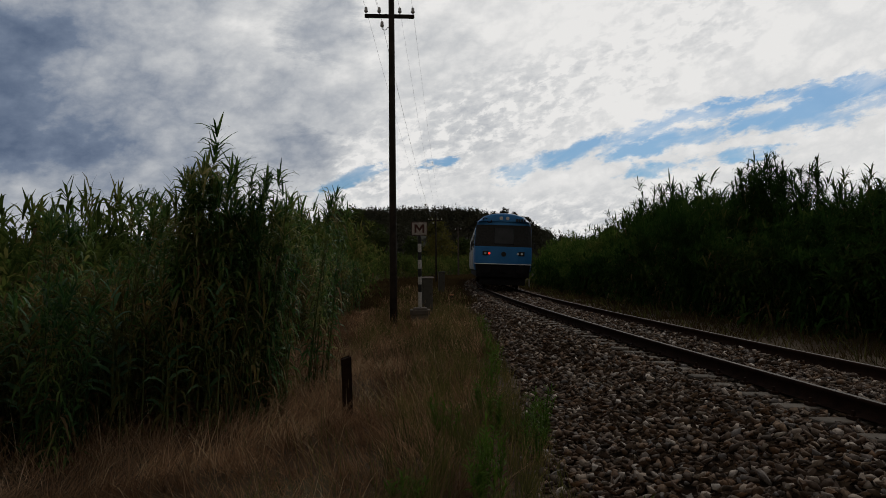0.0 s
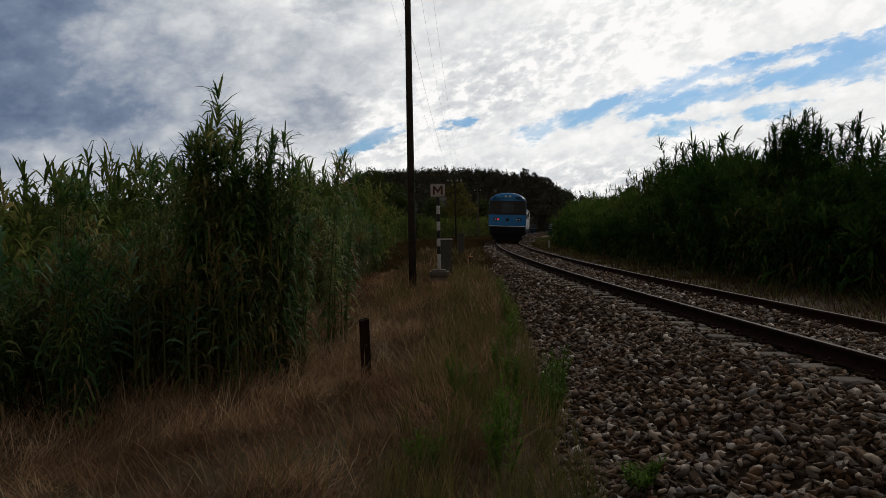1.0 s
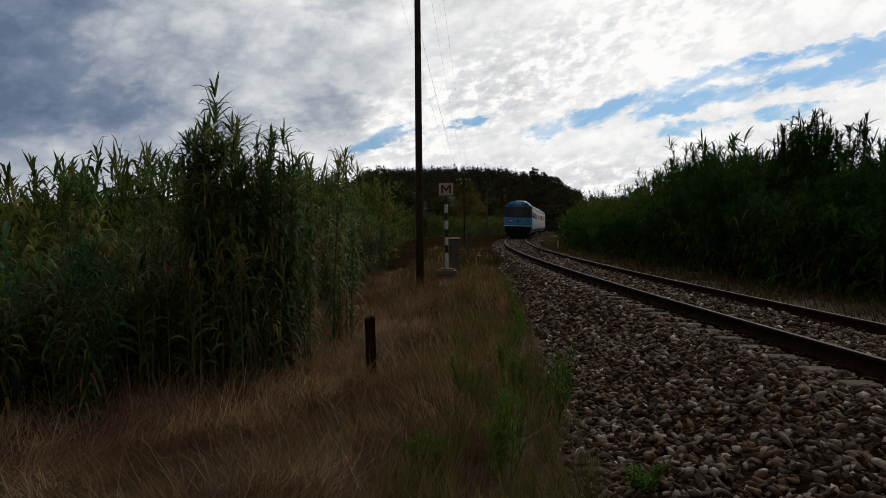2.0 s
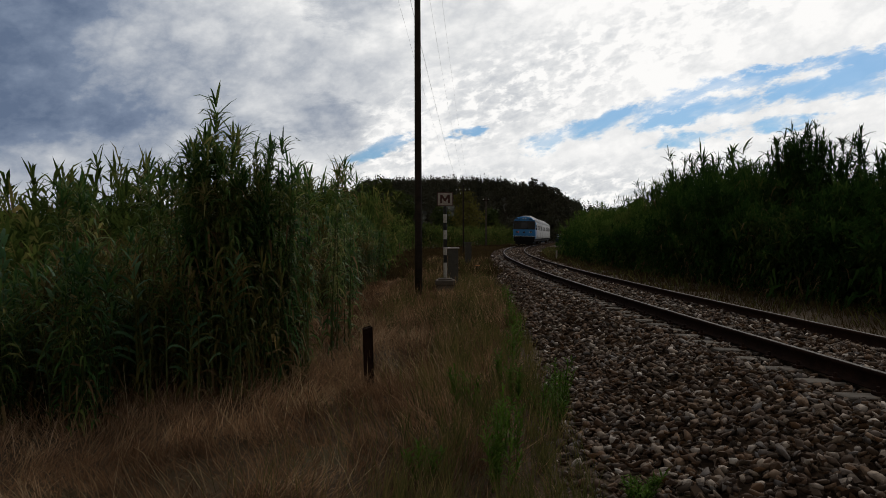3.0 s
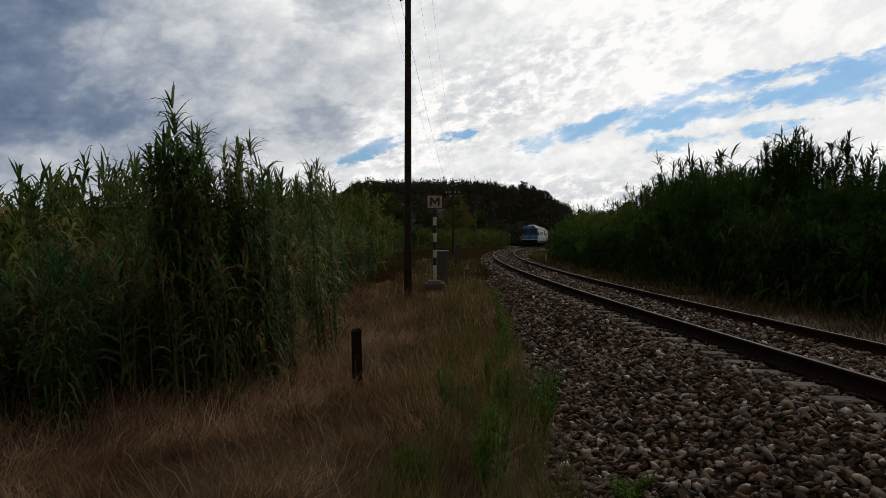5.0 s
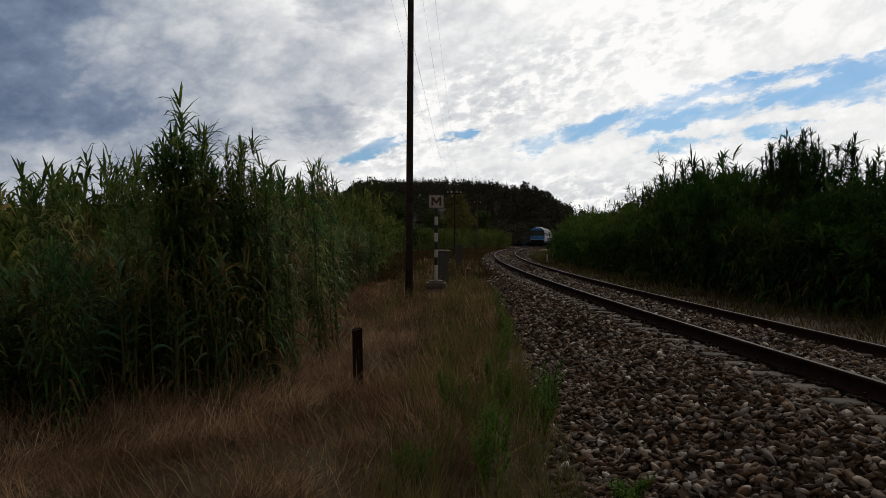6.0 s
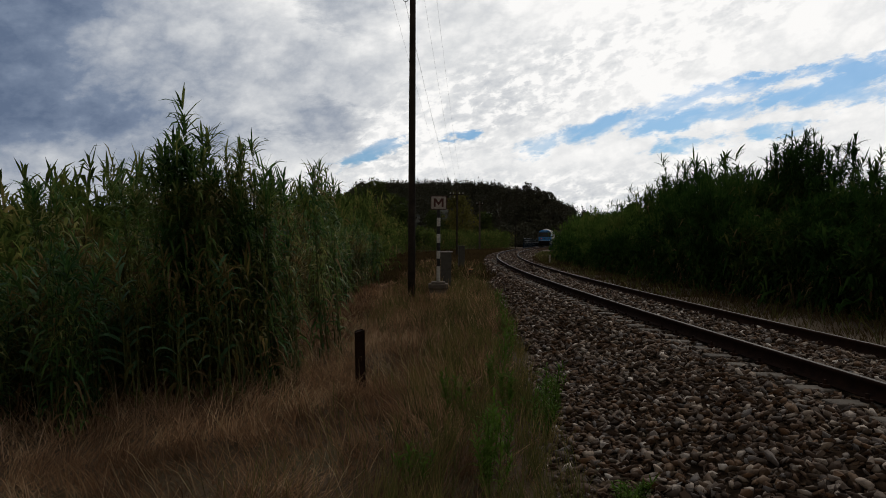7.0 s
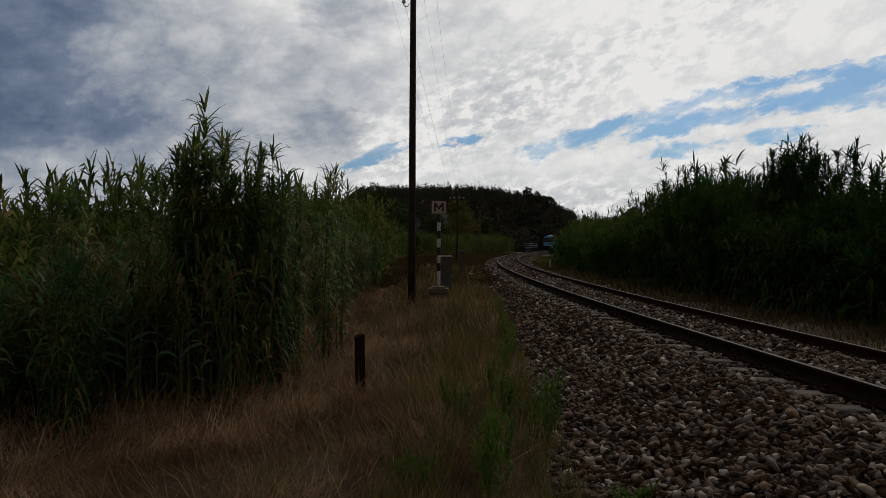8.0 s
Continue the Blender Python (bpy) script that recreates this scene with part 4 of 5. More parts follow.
def build_trees():
    rng = random.Random(41)
    tree(-14.5, 152, 13.5, 13, OAK, 200, "round dark green tree among the reeds", 0.25, 0.4, 20, 150)
    tree(-22, 168, 11.5, 9, OAK, 201, "dark green tree behind the reed bed", 0.25, 0.4, 16, 130)
    tree(2.4, 138, 10.2, 8.0, OLIVE, 202, "yellow-green broadleaf tree behind the signs", 0.25, 0.28, 18, 150)
    tree(-2.2, 142, 7.4, 6.0, OAK, 203, "dark green broadleaf tree behind the signs", 0.25, 0.28, 14, 130)
    tree(-5.5, 100, 6.2, 5.0, OAK, 204, "green bushy tree among the reeds", 0.15, 0.28, 14, 130)
    tree(-12, 90, 6.0, 6.0, OAK, 205, "green bushy tree among the reeds", 0.15, 0.28, 14, 130)
    tree(8.5, 160, 7.5, 8.0, OAK, 206, "dark green tree by the bend", 0.1, 0.35, 16, 130)
    tree(2.5, 175, 8.0, 8.0, OAK, 207, "dark green tree by the bend", 0.1, 0.35, 16, 130)
    tree(17, 66, 5.3, 3.2, OAK, 208, "dark bushy tree behind the tall reeds", 0.2, 0.2, 12, 120)
    # gum trees at the end of the ridge
    for i, (px, h, d) in enumerate(((0.095, 19.5, 262), (0.110, 20.5, 250), (0.122, 19.0, 246), (0.131, 18.2, 255), (0.138, 17.0, 244), (0.144, 15.8, 250),
                                    (0.149, 13.2, 243), (0.083, 20, 270), (0.070, 21, 280), (0.058, 20, 286), (0.152, 9.0, 240), (0.118, 14, 232), (0.140, 12, 228), (0.10, 12, 235), (0.045, 18, 290), (0.03, 17, 292))):
        tree(px * d, d, h + 1.2, 7.5, PINE, 220 + i, "tall dark gum tree with an airy crown below the ridge", 0.28, 0.42, 18, 95)
    for i in range(14):   # dark undergrowth below the ridge
        d = rng.uniform(200, 235)
        tree(rng.uniform(-0.02, 0.145) * d, d, rng.uniform(5, 8), 10, PINE, 250 + i, "dark bushy tree at the foot of the ridge", 0.05, 0.5, 14, 90)


build_trees()


# ---- telegraph poles, wires, mast ----
def insulator(parent, x, z, side_on=False):
    bm = bmesh.new()
    lathe(bm, [(0.012, -0.02), (0.034, 0.0), (0.048, 0.012), (0.046, 0.05), (0.036, 0.062), (0.040, 0.075), (0.036, 0.115), (0.022, 0.135), (0.006, 0.14)], 14, (x, 0, z))
    ins = part("insulator", bm, PORCELAIN, parent, "grey glazed porcelain insulator", True)
    bm = bmesh.new()
    if side_on:
        pts = [(x, 0, z), (x, 0, z - 0.05), (x + 0.04, 0, z - 0.09), (x + 0.10, 0, z - 0.08), (x + 0.14, 0, z - 0.02), (x + 0.22, 0, z)]
        for a, b in zip(pts, pts[1:]):
            tube(bm, a, b, 0.009, 0.009, 8)
    else:
        tube(bm, (x, 0, z - 0.12), (x, 0, z + 0.02), 0.009, 0.009, 8)
        tube(bm, (x, 0, z - 0.125), (x, 0, z - 0.105), 0.018, 0.018, 6)
    part("pin", bm, RUST, ins, "rusty iron pin")


ARM_Z = 7.55 - GROUND
WIRE_X = (-0.64, -0.31, 0.21, 0.54)


def telegraph_pole(m, height, arm_z, label, r=0.088):
    ob = thing("telegraph_pole", m, label, "telegraph pole", "telegraph poles")
    bm = bmesh.new()
    lathe(bm, [(r * 1.12, -0.3), (r * 1.05, height * 0.2), (r * 0.95, height * 0.55), (r * 0.82, height - 0.03), (r * 0.6, height)], 16)
    for v in bm.verts:
        v.co.x += 0.006 * math.sin(v.co.z * 2.2)
    part("pole", bm, WOOD, ob, "dark creosoted wooden pole", True)
    bm = bmesh.new()
    box(bm, -0.68, r * 0.7, arm_z - 0.045, 0.58, r * 0.7 + 0.08, arm_z + 0.045, 0.008)
    part("crossarm", bm, WOOD, ob)
    for x in WIRE_X:
        insulator(ob, x, arm_z + 0.06)
    insulator(ob, -0.24, arm_z - 0.30, True)
    return ob


P1 = pose(-0.885, 18.5, GROUND, 0, 0.0, 3)
P2 = pose(0.90, 68, -1.6, 0, 0, -4)
telegraph_pole(P1, 8.45, ARM_Z, "dark wooden telegraph pole with a crossarm and insulators")
telegraph_pole(P2, 7.6, 7.05, "distant dark wooden telegraph pole with insulators", 0.08)


def wires():
    ends = [(x, ARM_Z + 0.14, 7.05 + 0.14) for x in WIRE_X] + [(-0.24, ARM_Z - 0.2, 7.05 - 0.2)]
    for x, z1, z2 in ends:
        a, b = P1 @ Vector((x, 0, z1)), P2 @ Vector((x, 0, z2))
        c = a + (a - b) * 0.9 + Vector((0, 0, -0.2))
        for p, q in ((a, b), (c, a)):
            cu = bpy.data.curves.new("telegraph_wire", "CURVE")
            cu.dimensions, cu.bevel_depth, cu.bevel_resolution = "3D", 0.0022, 1
            sp = cu.splines.new("POLY")
            sp.points.add(24)
            for i, pt in enumerate(sp.points):
                t = i / 24
                pt.co = (*(p.lerp(q, t) - Vector((0, 0, 0.55 * 4 * t * (1 - t)))), 1)
            cu.materials.append(WIRE)
            tagged(new("telegraph_wire", cu), "thin sagging bare telegraph wire", "wire", "telegraph wires")


wires()


def concrete_pole(x, y, h, label):
    ob = thing("concrete_pole", pose(x, y, GROUND), label, "utility pole")
    bm = bmesh.new()
    box(bm, -0.16, -0.12, 0, 0.16, 0.12, h, 0.02)
    for v in bm.verts:
        q = 1 - 0.4 * v.co.z / h
        v.co.x, v.co.y = v.co.x * q, v.co.y * q
    part("pole", bm, CONCRETE, ob)
    bm = bmesh.new()
    box(bm, -0.55, -0.05, h - 0.55, 0.55, 0.05, h - 0.42, 0.01)
    part("crossarm", bm, RUST, ob)
    for x in (-0.45, 0, 0.45):
        bm = bmesh.new()
        lathe(bm, [(0.03, h - 0.42), (0.06, h - 0.38), (0.06, h - 0.28), (0.03, h - 0.22)], 8, (x, 0, 0))
        part("insulator", bm, PORCELAIN, ob)


concrete_pole(5.2, 118, 8.0, "grey concrete utility pole behind the reed bed")


def wood_stake(x, y, h):
    ob = thing("signal_post", pose(x, y, GROUND), "thin dark post beside the track at the bend", "post")
    bm = bmesh.new()
    tube(bm, (0, 0, 0), (0, 0, h), 0.09, 0.07, 8)
    part("pole", bm, WOOD, ob)
    bm = bmesh.new()
    box(bm, -0.3, -0.05, h - 0.4, 0.3, 0.05, h - 0.3, 0.01)
    part("crossarm", bm, WOOD, ob)


wood_stake(13.1, 141, 5.2)
concrete_pole(31.3, 230, 12.0, "thin grey utility pole beyond the bend")


def mast():
    ob = thing("radio_mast", pose(-50.5, 480, 24), "slim lattice mast above the wooded hill", "mast")
    bm = bmesh.new()
    for x, y in ((-0.5, -0.5), (0.5, -0.5), (0, 0.5)):
        tube(bm, (x, y, 0), (x * 0.3, y * 0.3, 18), 0.10, 0.07, 6)
    for i in range(12):
        z, q = 1.5 * i, 1 - 0.7 * i / 12
        tube(bm, (-0.5 * q, -0.5 * q, z), (0.5 * q, -0.5 * q, z + 1.5), 0.05, 0.05, 5)
    part("lattice", bm, RUST, ob)
    for z in (14, 16.5):
        bm = bmesh.new()
        tube(bm, (-0.9, 0, z), (0.9, 0, z), 0.09, 0.09, 6)
        part("antenna", bm, RUST, ob)


mast()


# ---- signs and boxes beside the line ----
def marker_sign():
    ob = thing("railway_sign", pose(-0.245, 21.0, 0, 0, 0, 1.0), "square white sign with a dark letter on a banded post", "sign")
    bm = bmesh.new()
    box(bm, -0.225, -0.012, 2.075, 0.225, 0.012, 2.465, 0.006)
    plate = part("plate", bm, MAROON, ob, "dark red plate edge")
    bm = bmesh.new()
    box(bm, -0.205, -0.018, 2.095, 0.205, -0.0125, 2.445, 0.004)
    part("face", bm, WHITE, plate, "weathered white panel")
    # the letter M, cut from a plate
    bm = bmesh.new()
    half = [(-0.14, -0.12), (-0.14, 0.12), (-0.075, 0.12), (0.0, 0.01), (0.075, 0.12), (0.14, 0.12), (0.14, -0.12), (0.085, -0.12), (0.085, 0.035), (0.0, -0.085), (-0.085, 0.035), (-0.085, -0.12)]
    face = bm.faces.new([bm.verts.new((x, 0, z)) for x, z in half])
    out = bmesh.ops.extrude_face_region(bm, geom=[face])
    for v in out["geom"]:
        if isinstance(v, bmesh.types.BMVert):
            v.co.y -= 0.004
    bmesh.ops.triangulate(bm, faces=bm.faces[:])
    bmesh.ops.recalc_face_normals(bm, faces=bm.faces[:])
    letter = part("letter", bm, MAROON, plate, "dark red capital letter M")
    letter.matrix_basis = pose(0, -0.0185, 2.27)
    bm = bmesh.new()
    tube(bm, (0, 0.04, 0.0), (0, 0.04, 2.43), 0.03, 0.03, 12)
    part("post", bm, BLACK, ob)
    zs = [0.03, 0.46, 0.68, 0.90, 1.13, 1.38, 1.60, 1.84, 2.06]
    for i, (a, b) in enumerate(zip(zs, zs[1:])):
        bm = bmesh.new()
        lathe(bm, [(0.050, a), (0.052, a + 0.01), (0.052, b - 0.01), (0.050, b)], 14, (0, 0.04, 0))
        part("band", bm, BLACK if i % 2 else FADED, ob, "black painted band" if i % 2 else "white painted band", True)
    for name, x0, x1, z0, z1, mat in (("base_cap", -0.20, 0.20, -0.05, 0.02, CONCRETE), ("base_step", -0.28, 0.28, -0.17, -0.03, CONCRETE), ("base_block", -0.25, 0.25, -0.62, -0.17, CONCRETE)):
        bm = bmesh.new()
        box(bm, x0, x0, z0, x1, x1, z1, 0.02)
        part(name, bm, mat, ob)


marker_sign()


def cabinet(x, y, w, top, label, pale):
    ob = thing("trackside_cabinet", pose(x, y, GROUND, 0, 0, 4), label, "cabinet", "trackside cabinets")
    h = top - GROUND
    bm = bmesh.new()
    box(bm, -w / 2 + 0.02, -0.14, 0, w / 2 - 0.02, 0.14, h - 0.04, 0.012)
    part("body", bm, GREYBOX, ob)
    bm = bmesh.new()
    box(bm, -w / 2 - 0.02, -0.18, h - 0.04, w / 2 + 0.02, 0.18, h, 0.01)
    part("lid", bm, WHITE if pale else GREYBOX, ob, "pale metal lid" if pale else "grey metal lid")
    bm = bmesh.new()
    box(bm, -w / 2 + 0.05, -0.152, 0.35, w / 2 - 0.05, -0.141, h - 0.09, 0.004)
    door = part("door", bm, GREYBOX, ob)
    bm = bmesh.new()
    tube(bm, (w / 2 - 0.09, -0.165, h * 0.6), (w / 2 - 0.09, -0.15, h * 0.6), 0.015, 0.015, 8)
    part("lock", bm, RUST, door)


cabinet(-0.03, 23.4, 0.36, 0.86, "grey metal cabinet with a pale lid behind the sign", True)
cabinet(0.74, 38.0, 0.36, 0.93, "dark grey metal cabinet in the grass by the line", False)


def marker_stub():
    ob = thing("cable_marker", pose(0.99, 30.5, GROUND), "low dark marker post with a faded orange cap", "marker")
    bm = bmesh.new()
    box(bm, -0.07, -0.05, 0, 0.07, 0.05, 0.47, 0.008)
    part("post", bm, WOOD, ob)
    bm = bmesh.new()
    box(bm, -0.09, -0.07, 0.47, 0.09, 0.07, 0.51, 0.01)
    part("cap", bm, ORANGE, ob, "faded orange cap")
    p, th = on_track(50, 3.1)
    ob = thing("distance_stake", Matrix.Translation((p.x, p.y, GROUND)), "short white painted stake beside the rails", "stake")
    bm = bmesh.new()
    box(bm, -0.06, -0.04, 0, 0.06, 0.04, 0.62, 0.015)
    part("post", bm, WHITE, ob)


marker_stub()


def rail_stub():
    """An old length of rail set upright in the grass."""
    ob = thing("rail_post", pose(-0.915, 7.9, GROUND - 0.1, 1.0, -1.5, 12), "short rusty upright post cut from old rail in dry grass", "post")
    bm = bmesh.new()
    rim = [(-0.052, -0.03), (-0.052, 0.028), (-0.045, 0.034), (0.045, 0.034), (0.052, 0.028), (0.052, -0.03), (0.014, -0.04), (0.012, -0.09), (0.045, -0.105), (0.045, -0.115), (-0.045, -0.115), (-0.045, -0.105), (-0.012, -0.09), (-0.014, -0.04)]
    loops = [[bm.verts.new((x, -y, z)) for x, y in rim] for z in (0, 0.3, 0.55, 0.80)]
    for v in loops[-1]:
        v.co.z += 0.012 * math.sin(40 * v.co.x) - 0.05 * abs(v.co.x)
    for a, b in zip(loops, loops[1:]):
        for i in range(len(rim)):
            bm.faces.new((a[i], a[(i + 1) % len(rim)], b[(i + 1) % len(rim)], b[i]))
    bm.faces.new(loops[-1])
    bm.normal_update()
    part("post", bm, RUST, ob)
    bm = bmesh.new()
    tube(bm, (0, -0.045, 0.52), (0, -0.031, 0.52), 0.018, 0.018, 8)
    part("bolt", bm, RUST, ob)


rail_stub()

# ---- bridge ----
BRIDGE = grainy("bridge_paint", (0.005, 0.012, 0.020), (0.013, 0.028, 0.042), 3.0, 0.5)


def bridge():
    s0, s1 = 141.0, 185.0
    p, th = on_track(s0)
    ob = thing("girder_bridge", Matrix.Translation(p) @ pose(0, 0, 0, 0, 0, -math.degrees(th)), "dark blue painted steel girder bridge carrying the railway", "bridge")
    L = s1 - s0
    bm = bmesh.new()
    box(bm, -2.6, 0, -1.3, 2.6, L, -0.62, 0.05)
    part("deck", bm, CONCRETE, ob)
    for w in (-1, 1):
        bm = bmesh.new()
        box(bm, w * 2.55 - 0.03, 0, -1.2, w * 2.55 + 0.03, L, 0.75)
        girder = part("girder", bm, BRIDGE, ob)
        for z in (-1.2, 0.75):
            bm = bmesh.new()
            box(bm, w * 2.55 - 0.22, 0, z, w * 2.55 + 0.22, L, z + 0.06, 0.01)
            part("flange", bm, BRIDGE, girder)
        for i in range(17):
            bm = bmesh.new()
            y = 0.1 + i * (L - 0.2) / 16
            box(bm, w * 2.55 - 0.18, y - 0.04, -1.14, w * 2.55 + 0.18, y + 0.04, 0.75)
            part("stiffener", bm, BRIDGE, girder)
        for z in (1.2, 1.65):
            bm = bmesh.new()
            tube(bm, (w * 2.6, 0, z), (w * 2.6, L, z), 0.035, 0.035, 6)
            part("handrail", bm, BRIDGE, ob)
        for i in range(21):
            bm = bmesh.new()
            y = 0.05 + i * (L - 0.1) / 20
            tube(bm, (w * 2.6, y, 0.8), (w * 2.6, y, 1.66), 0.035, 0.035, 6)
            part("rail_post", bm, BRIDGE, ob)
    for y in (0.4, L - 0.4):
        bm = bmesh.new()
        box(bm, -3.2, y - 0.9, -4.0, 3.2, y + 0.9, -1.3, 0.05)
        part("abutment", bm, CONCRETE, ob)


bridge()

# ---- train ----
REAR0, SPEED, CAR = 31.0, 20.0, 23.6
TRAIN_BLUE = grainy("train_blue_paint", (0.014, 0.105, 0.26), (0.026, 0.145, 0.33), 1.2, 0.45, 0.2, bump=0.03, fine=20.0)
TRAIN_WHITE = grainy("train_cream_paint", (0.22, 0.21, 0.195), (0.33, 0.32, 0.30), 1.5, 0.5, 0.2, bump=0.03, fine=20.0)
TRAIN_DARK = grainy("train_underframe", (0.005, 0.005, 0.006), (0.014, 0.013, 0.013), 3.0, 0.9)
TRIM_WHITE = grainy("train_trim_paint", (0.60, 0.60, 0.58), (0.78, 0.77, 0.75), 3.0, 0.4, 0.3, bump=0.03)
ROOF = grainy("train_roof_paint", (0.10, 0.10, 0.10), (0.19, 0.19, 0.19), 2.0, 0.6)
GLASS = material("dark_window_glass", lambda k: bsdf(k, k.ramp(k.noise(obj_co(k), 2.0), [(0.3, (0.008, 0.009, 0.011)), (0.7, (0.02, 0.021, 0.024))]), 0.1, 0, 0.18))


def tail_lamp(k):
    e = k.n("ShaderNodeEmission")
    e.inputs[0].default_value = (1.0, 0.05, 0.03, 1)
    e.inputs[1].default_value = 1.0
    return e.outputs[0]


TAIL = material("tail_lamp_glow", tail_lamp)
LENS = material("lamp_lens", lambda k: bsdf(k, k.ramp(k.noise(obj_co(k), 30.0), [(0.3, (0.25, 0.25, 0.25)), (0.7, (0.5, 0.5, 0.5))]), 0.15, 0, 0.5))

BODY = [(-1.40, 0.95), (-1.45, 1.2), (-1.46, 1.9), (-1.455, 2.6), (-1.43, 3.15), (-1.33, 3.45), (-1.02, 3.70), (-0.55, 3.84), (0, 3.88),
        (0.55, 3.84), (1.02, 3.70), (1.33, 3.45), (1.43, 3.15), (1.455, 2.6), (1.46, 1.9), (1.45, 1.2), (1.40, 0.95)]


def loft(rings):
    bm = bmesh.new()
    loops = [[bm.verts.new(p) for p in r] for r in rings]
    for a, b in zip(loops, loops[1:]):
        for i in range(len(a)):
            j = (i + 1) % len(a)
            bm.faces.new((a[i], a[j], b[j], b[i]))
    bm.faces.new(loops[0][::-1])
    bm.faces.new(loops[-1])
    bmesh.ops.recalc_face_normals(bm, faces=bm.faces[:])
    return bm


def slab(name, mat, parent, x0, x1, z0, z1, y, depth, label="", bevel=0.02):
    bm = bmesh.new()
    box(bm, x0, y - depth, z0, x1, y, z1, bevel)
    return part(name, bm, mat, parent, label)


def train_car(cab):
    """One car; its rear face stands at y = 0, it runs towards +y."""
    ob = thing("railcar", Matrix(), "blue-fronted cream diesel railcar running away on the track" if cab else "cream diesel railcar with dark windows in the train", "train", "cars of the train")
    y0 = 0.80 if cab else 0.3
    L = CAR - 0.35
    body = part("body", loft([[(x, y0, z) for x, z in BODY], [(x, L, z) for x, z in BODY]]), TRAIN_WHITE, ob, "cream painted body side")
    part("roof", loft([[(x * 1.012, y0 + 0.02, 3.35 + (z - 3.35) * 1.03) for x, z in BODY[4:13]], [(x * 1.012, L - 0.02, 3.35 + (z - 3.35) * 1.03) for x, z in BODY[4:13]]]), ROOF, ob, "pale grey roof")
    if cab:
        part("cab_side", loft([[(x * 1.004, y0 - 0.012, 3.88 + (z - 3.88) * 1.002) for x, z in BODY], [(x * 1.004, y0 + 2.6, 3.88 + (z - 3.88) * 1.002) for x, z in BODY]]), TRAIN_BLUE, ob, "blue painted cab side")
    # rounded roof housings
    for y in (5.5, 12.0, 18.0):
        part("roof_unit", loft([[(x * q, y + dy, 3.80 + h * q) for x, h in ((-0.75, 0), (-0.7, 0.2), (-0.45, 0.3), (0.45, 0.3), (0.7, 0.2), (0.75, 0))] for dy, q in ((0, 0.75), (0.25, 1.0), (2.6, 1.0), (2.85, 0.75))]), TRAIN_WHITE, ob)
    for w in (-1, 1):
        for i in range(9):
            y = 2.2 + i * 2.25
            bm = bmesh.new()
            if i in (2, 6):
                box(bm, w * 1.45 - 0.025, y - 0.5, 1.15, w * 1.45 + 0.025, y + 0.5, 3.0, 0.02)
                part("door", bm, TRAIN_WHITE, body, "cream passenger door")
                continue
            box(bm, w * 1.445 - 0.03, y - 0.5, 2.15, w * 1.445 + 0.03, y + 0.5, 2.8, 0.03)
            part("window", bm, GLASS, body, "dark tinted window")
    bm = bmesh.new()
    box(bm, -1.3, y0 + 0.3, 0.55, 1.3, L - 0.3, 0.97, 0.06)
    part("underframe", bm, TRAIN_DARK, ob)
    for yb in (3.4, CAR - 3.6):
        bm = bmesh.new()
        for w in (-1, 1):
            box(bm, w * 1.05 - 0.08, yb - 1.5, 0.45, w * 1.05 + 0.08, yb + 1.5, 0.75, 0.03)
        box(bm, -1.0, yb - 0.25, 0.45, 1.0, yb + 0.25, 0.7, 0.03)
        bogie = part("bogie", bm, TRAIN_DARK, ob)
        for dy in (-1.15, 1.15):
            bm = bmesh.new()
            for w in (-1, 1):
                tube(bm, (w * 0.80, yb + dy, 0.455), (w * 0.93, yb + dy, 0.455), 0.45, 0.45, 20)
            tube(bm, (-0.8, yb + dy, 0.455), (0.8, yb + dy, 0.455), 0.08, 0.08, 8)
            part("wheelset", bm, RUST, bogie)
    if cab:
        # bowed end: blue brow, dark window band, blue apron
        def end(z0, z1, mat, name, bow, label="", grow=1.0):
            n = 13
            rings = []
            for dz, sh in ((0.0, 0.985), (0.03, 1.0), (z1 - z0 - 0.03, 1.0), (z1 - z0, 0.985)):
                z = z0 + dz
                zz = [p for p in BODY[:9]]
                half = float(np.interp(z, [p[1] for p in zz], [-p[0] for p in zz])) * sh * grow
                tilt = 0.16 * max(0.0, (z - 2.1)) ** 1.3
                front = [(half * math.sin(a), 0.46 - bow * math.cos(a) + tilt, z) for a in np.linspace(-math.pi / 2, math.pi / 2, n)]
                rings.append(front + [(half, 0.92, z), (-half, 0.92, z)])
            return part(name, loft(rings), mat, ob, label)
        end(1.30, 2.16, TRAIN_BLUE, "apron", 0.42, "blue painted lower end panel")
        end(2.16, 3.26, BLACK, "window_band", 0.40, "black window surround")
        end(3.26, 3.50, TRAIN_BLUE, "brow", 0.41, "blue painted brow")
        bm = bmesh.new()
        rows = []
        for x, z in BODY[4:13]:
            zz = max(z, 3.44)
            rows.append([(x, 0.86, zz), (x * 0.97, 0.36, zz - 0.01), (x * 0.9, 0.24, min(zz - 0.05, 3.74)), (x * 0.9, 0.22, 3.44)])
        grid = [[bm.verts.new(p) for p in r] for r in rows]
        for a, b in zip(grid, grid[1:]):
            for i in range(3):
                bm.faces.new((a[i], a[i + 1], b[i + 1], b[i]))
        bmesh.ops.recalc_face_normals(bm, faces=bm.faces[:])
        part("dome", bm, TRAIN_BLUE, ob, "blue rounded roof end", True)
        end(0.62, 1.27, TRAIN_DARK, "skirt", 0.36, "black lower skirt", 0.96)
        end(1.262, 1.300, TRIM_WHITE, "trim_line", 0.44, "thin white line", 1.0)
        for x0, x1, y in ((-1.25, -0.56, 0.20), (-0.50, 0.50, 0.075), (0.56, 1.25, 0.20)):
            bm = bmesh.new()
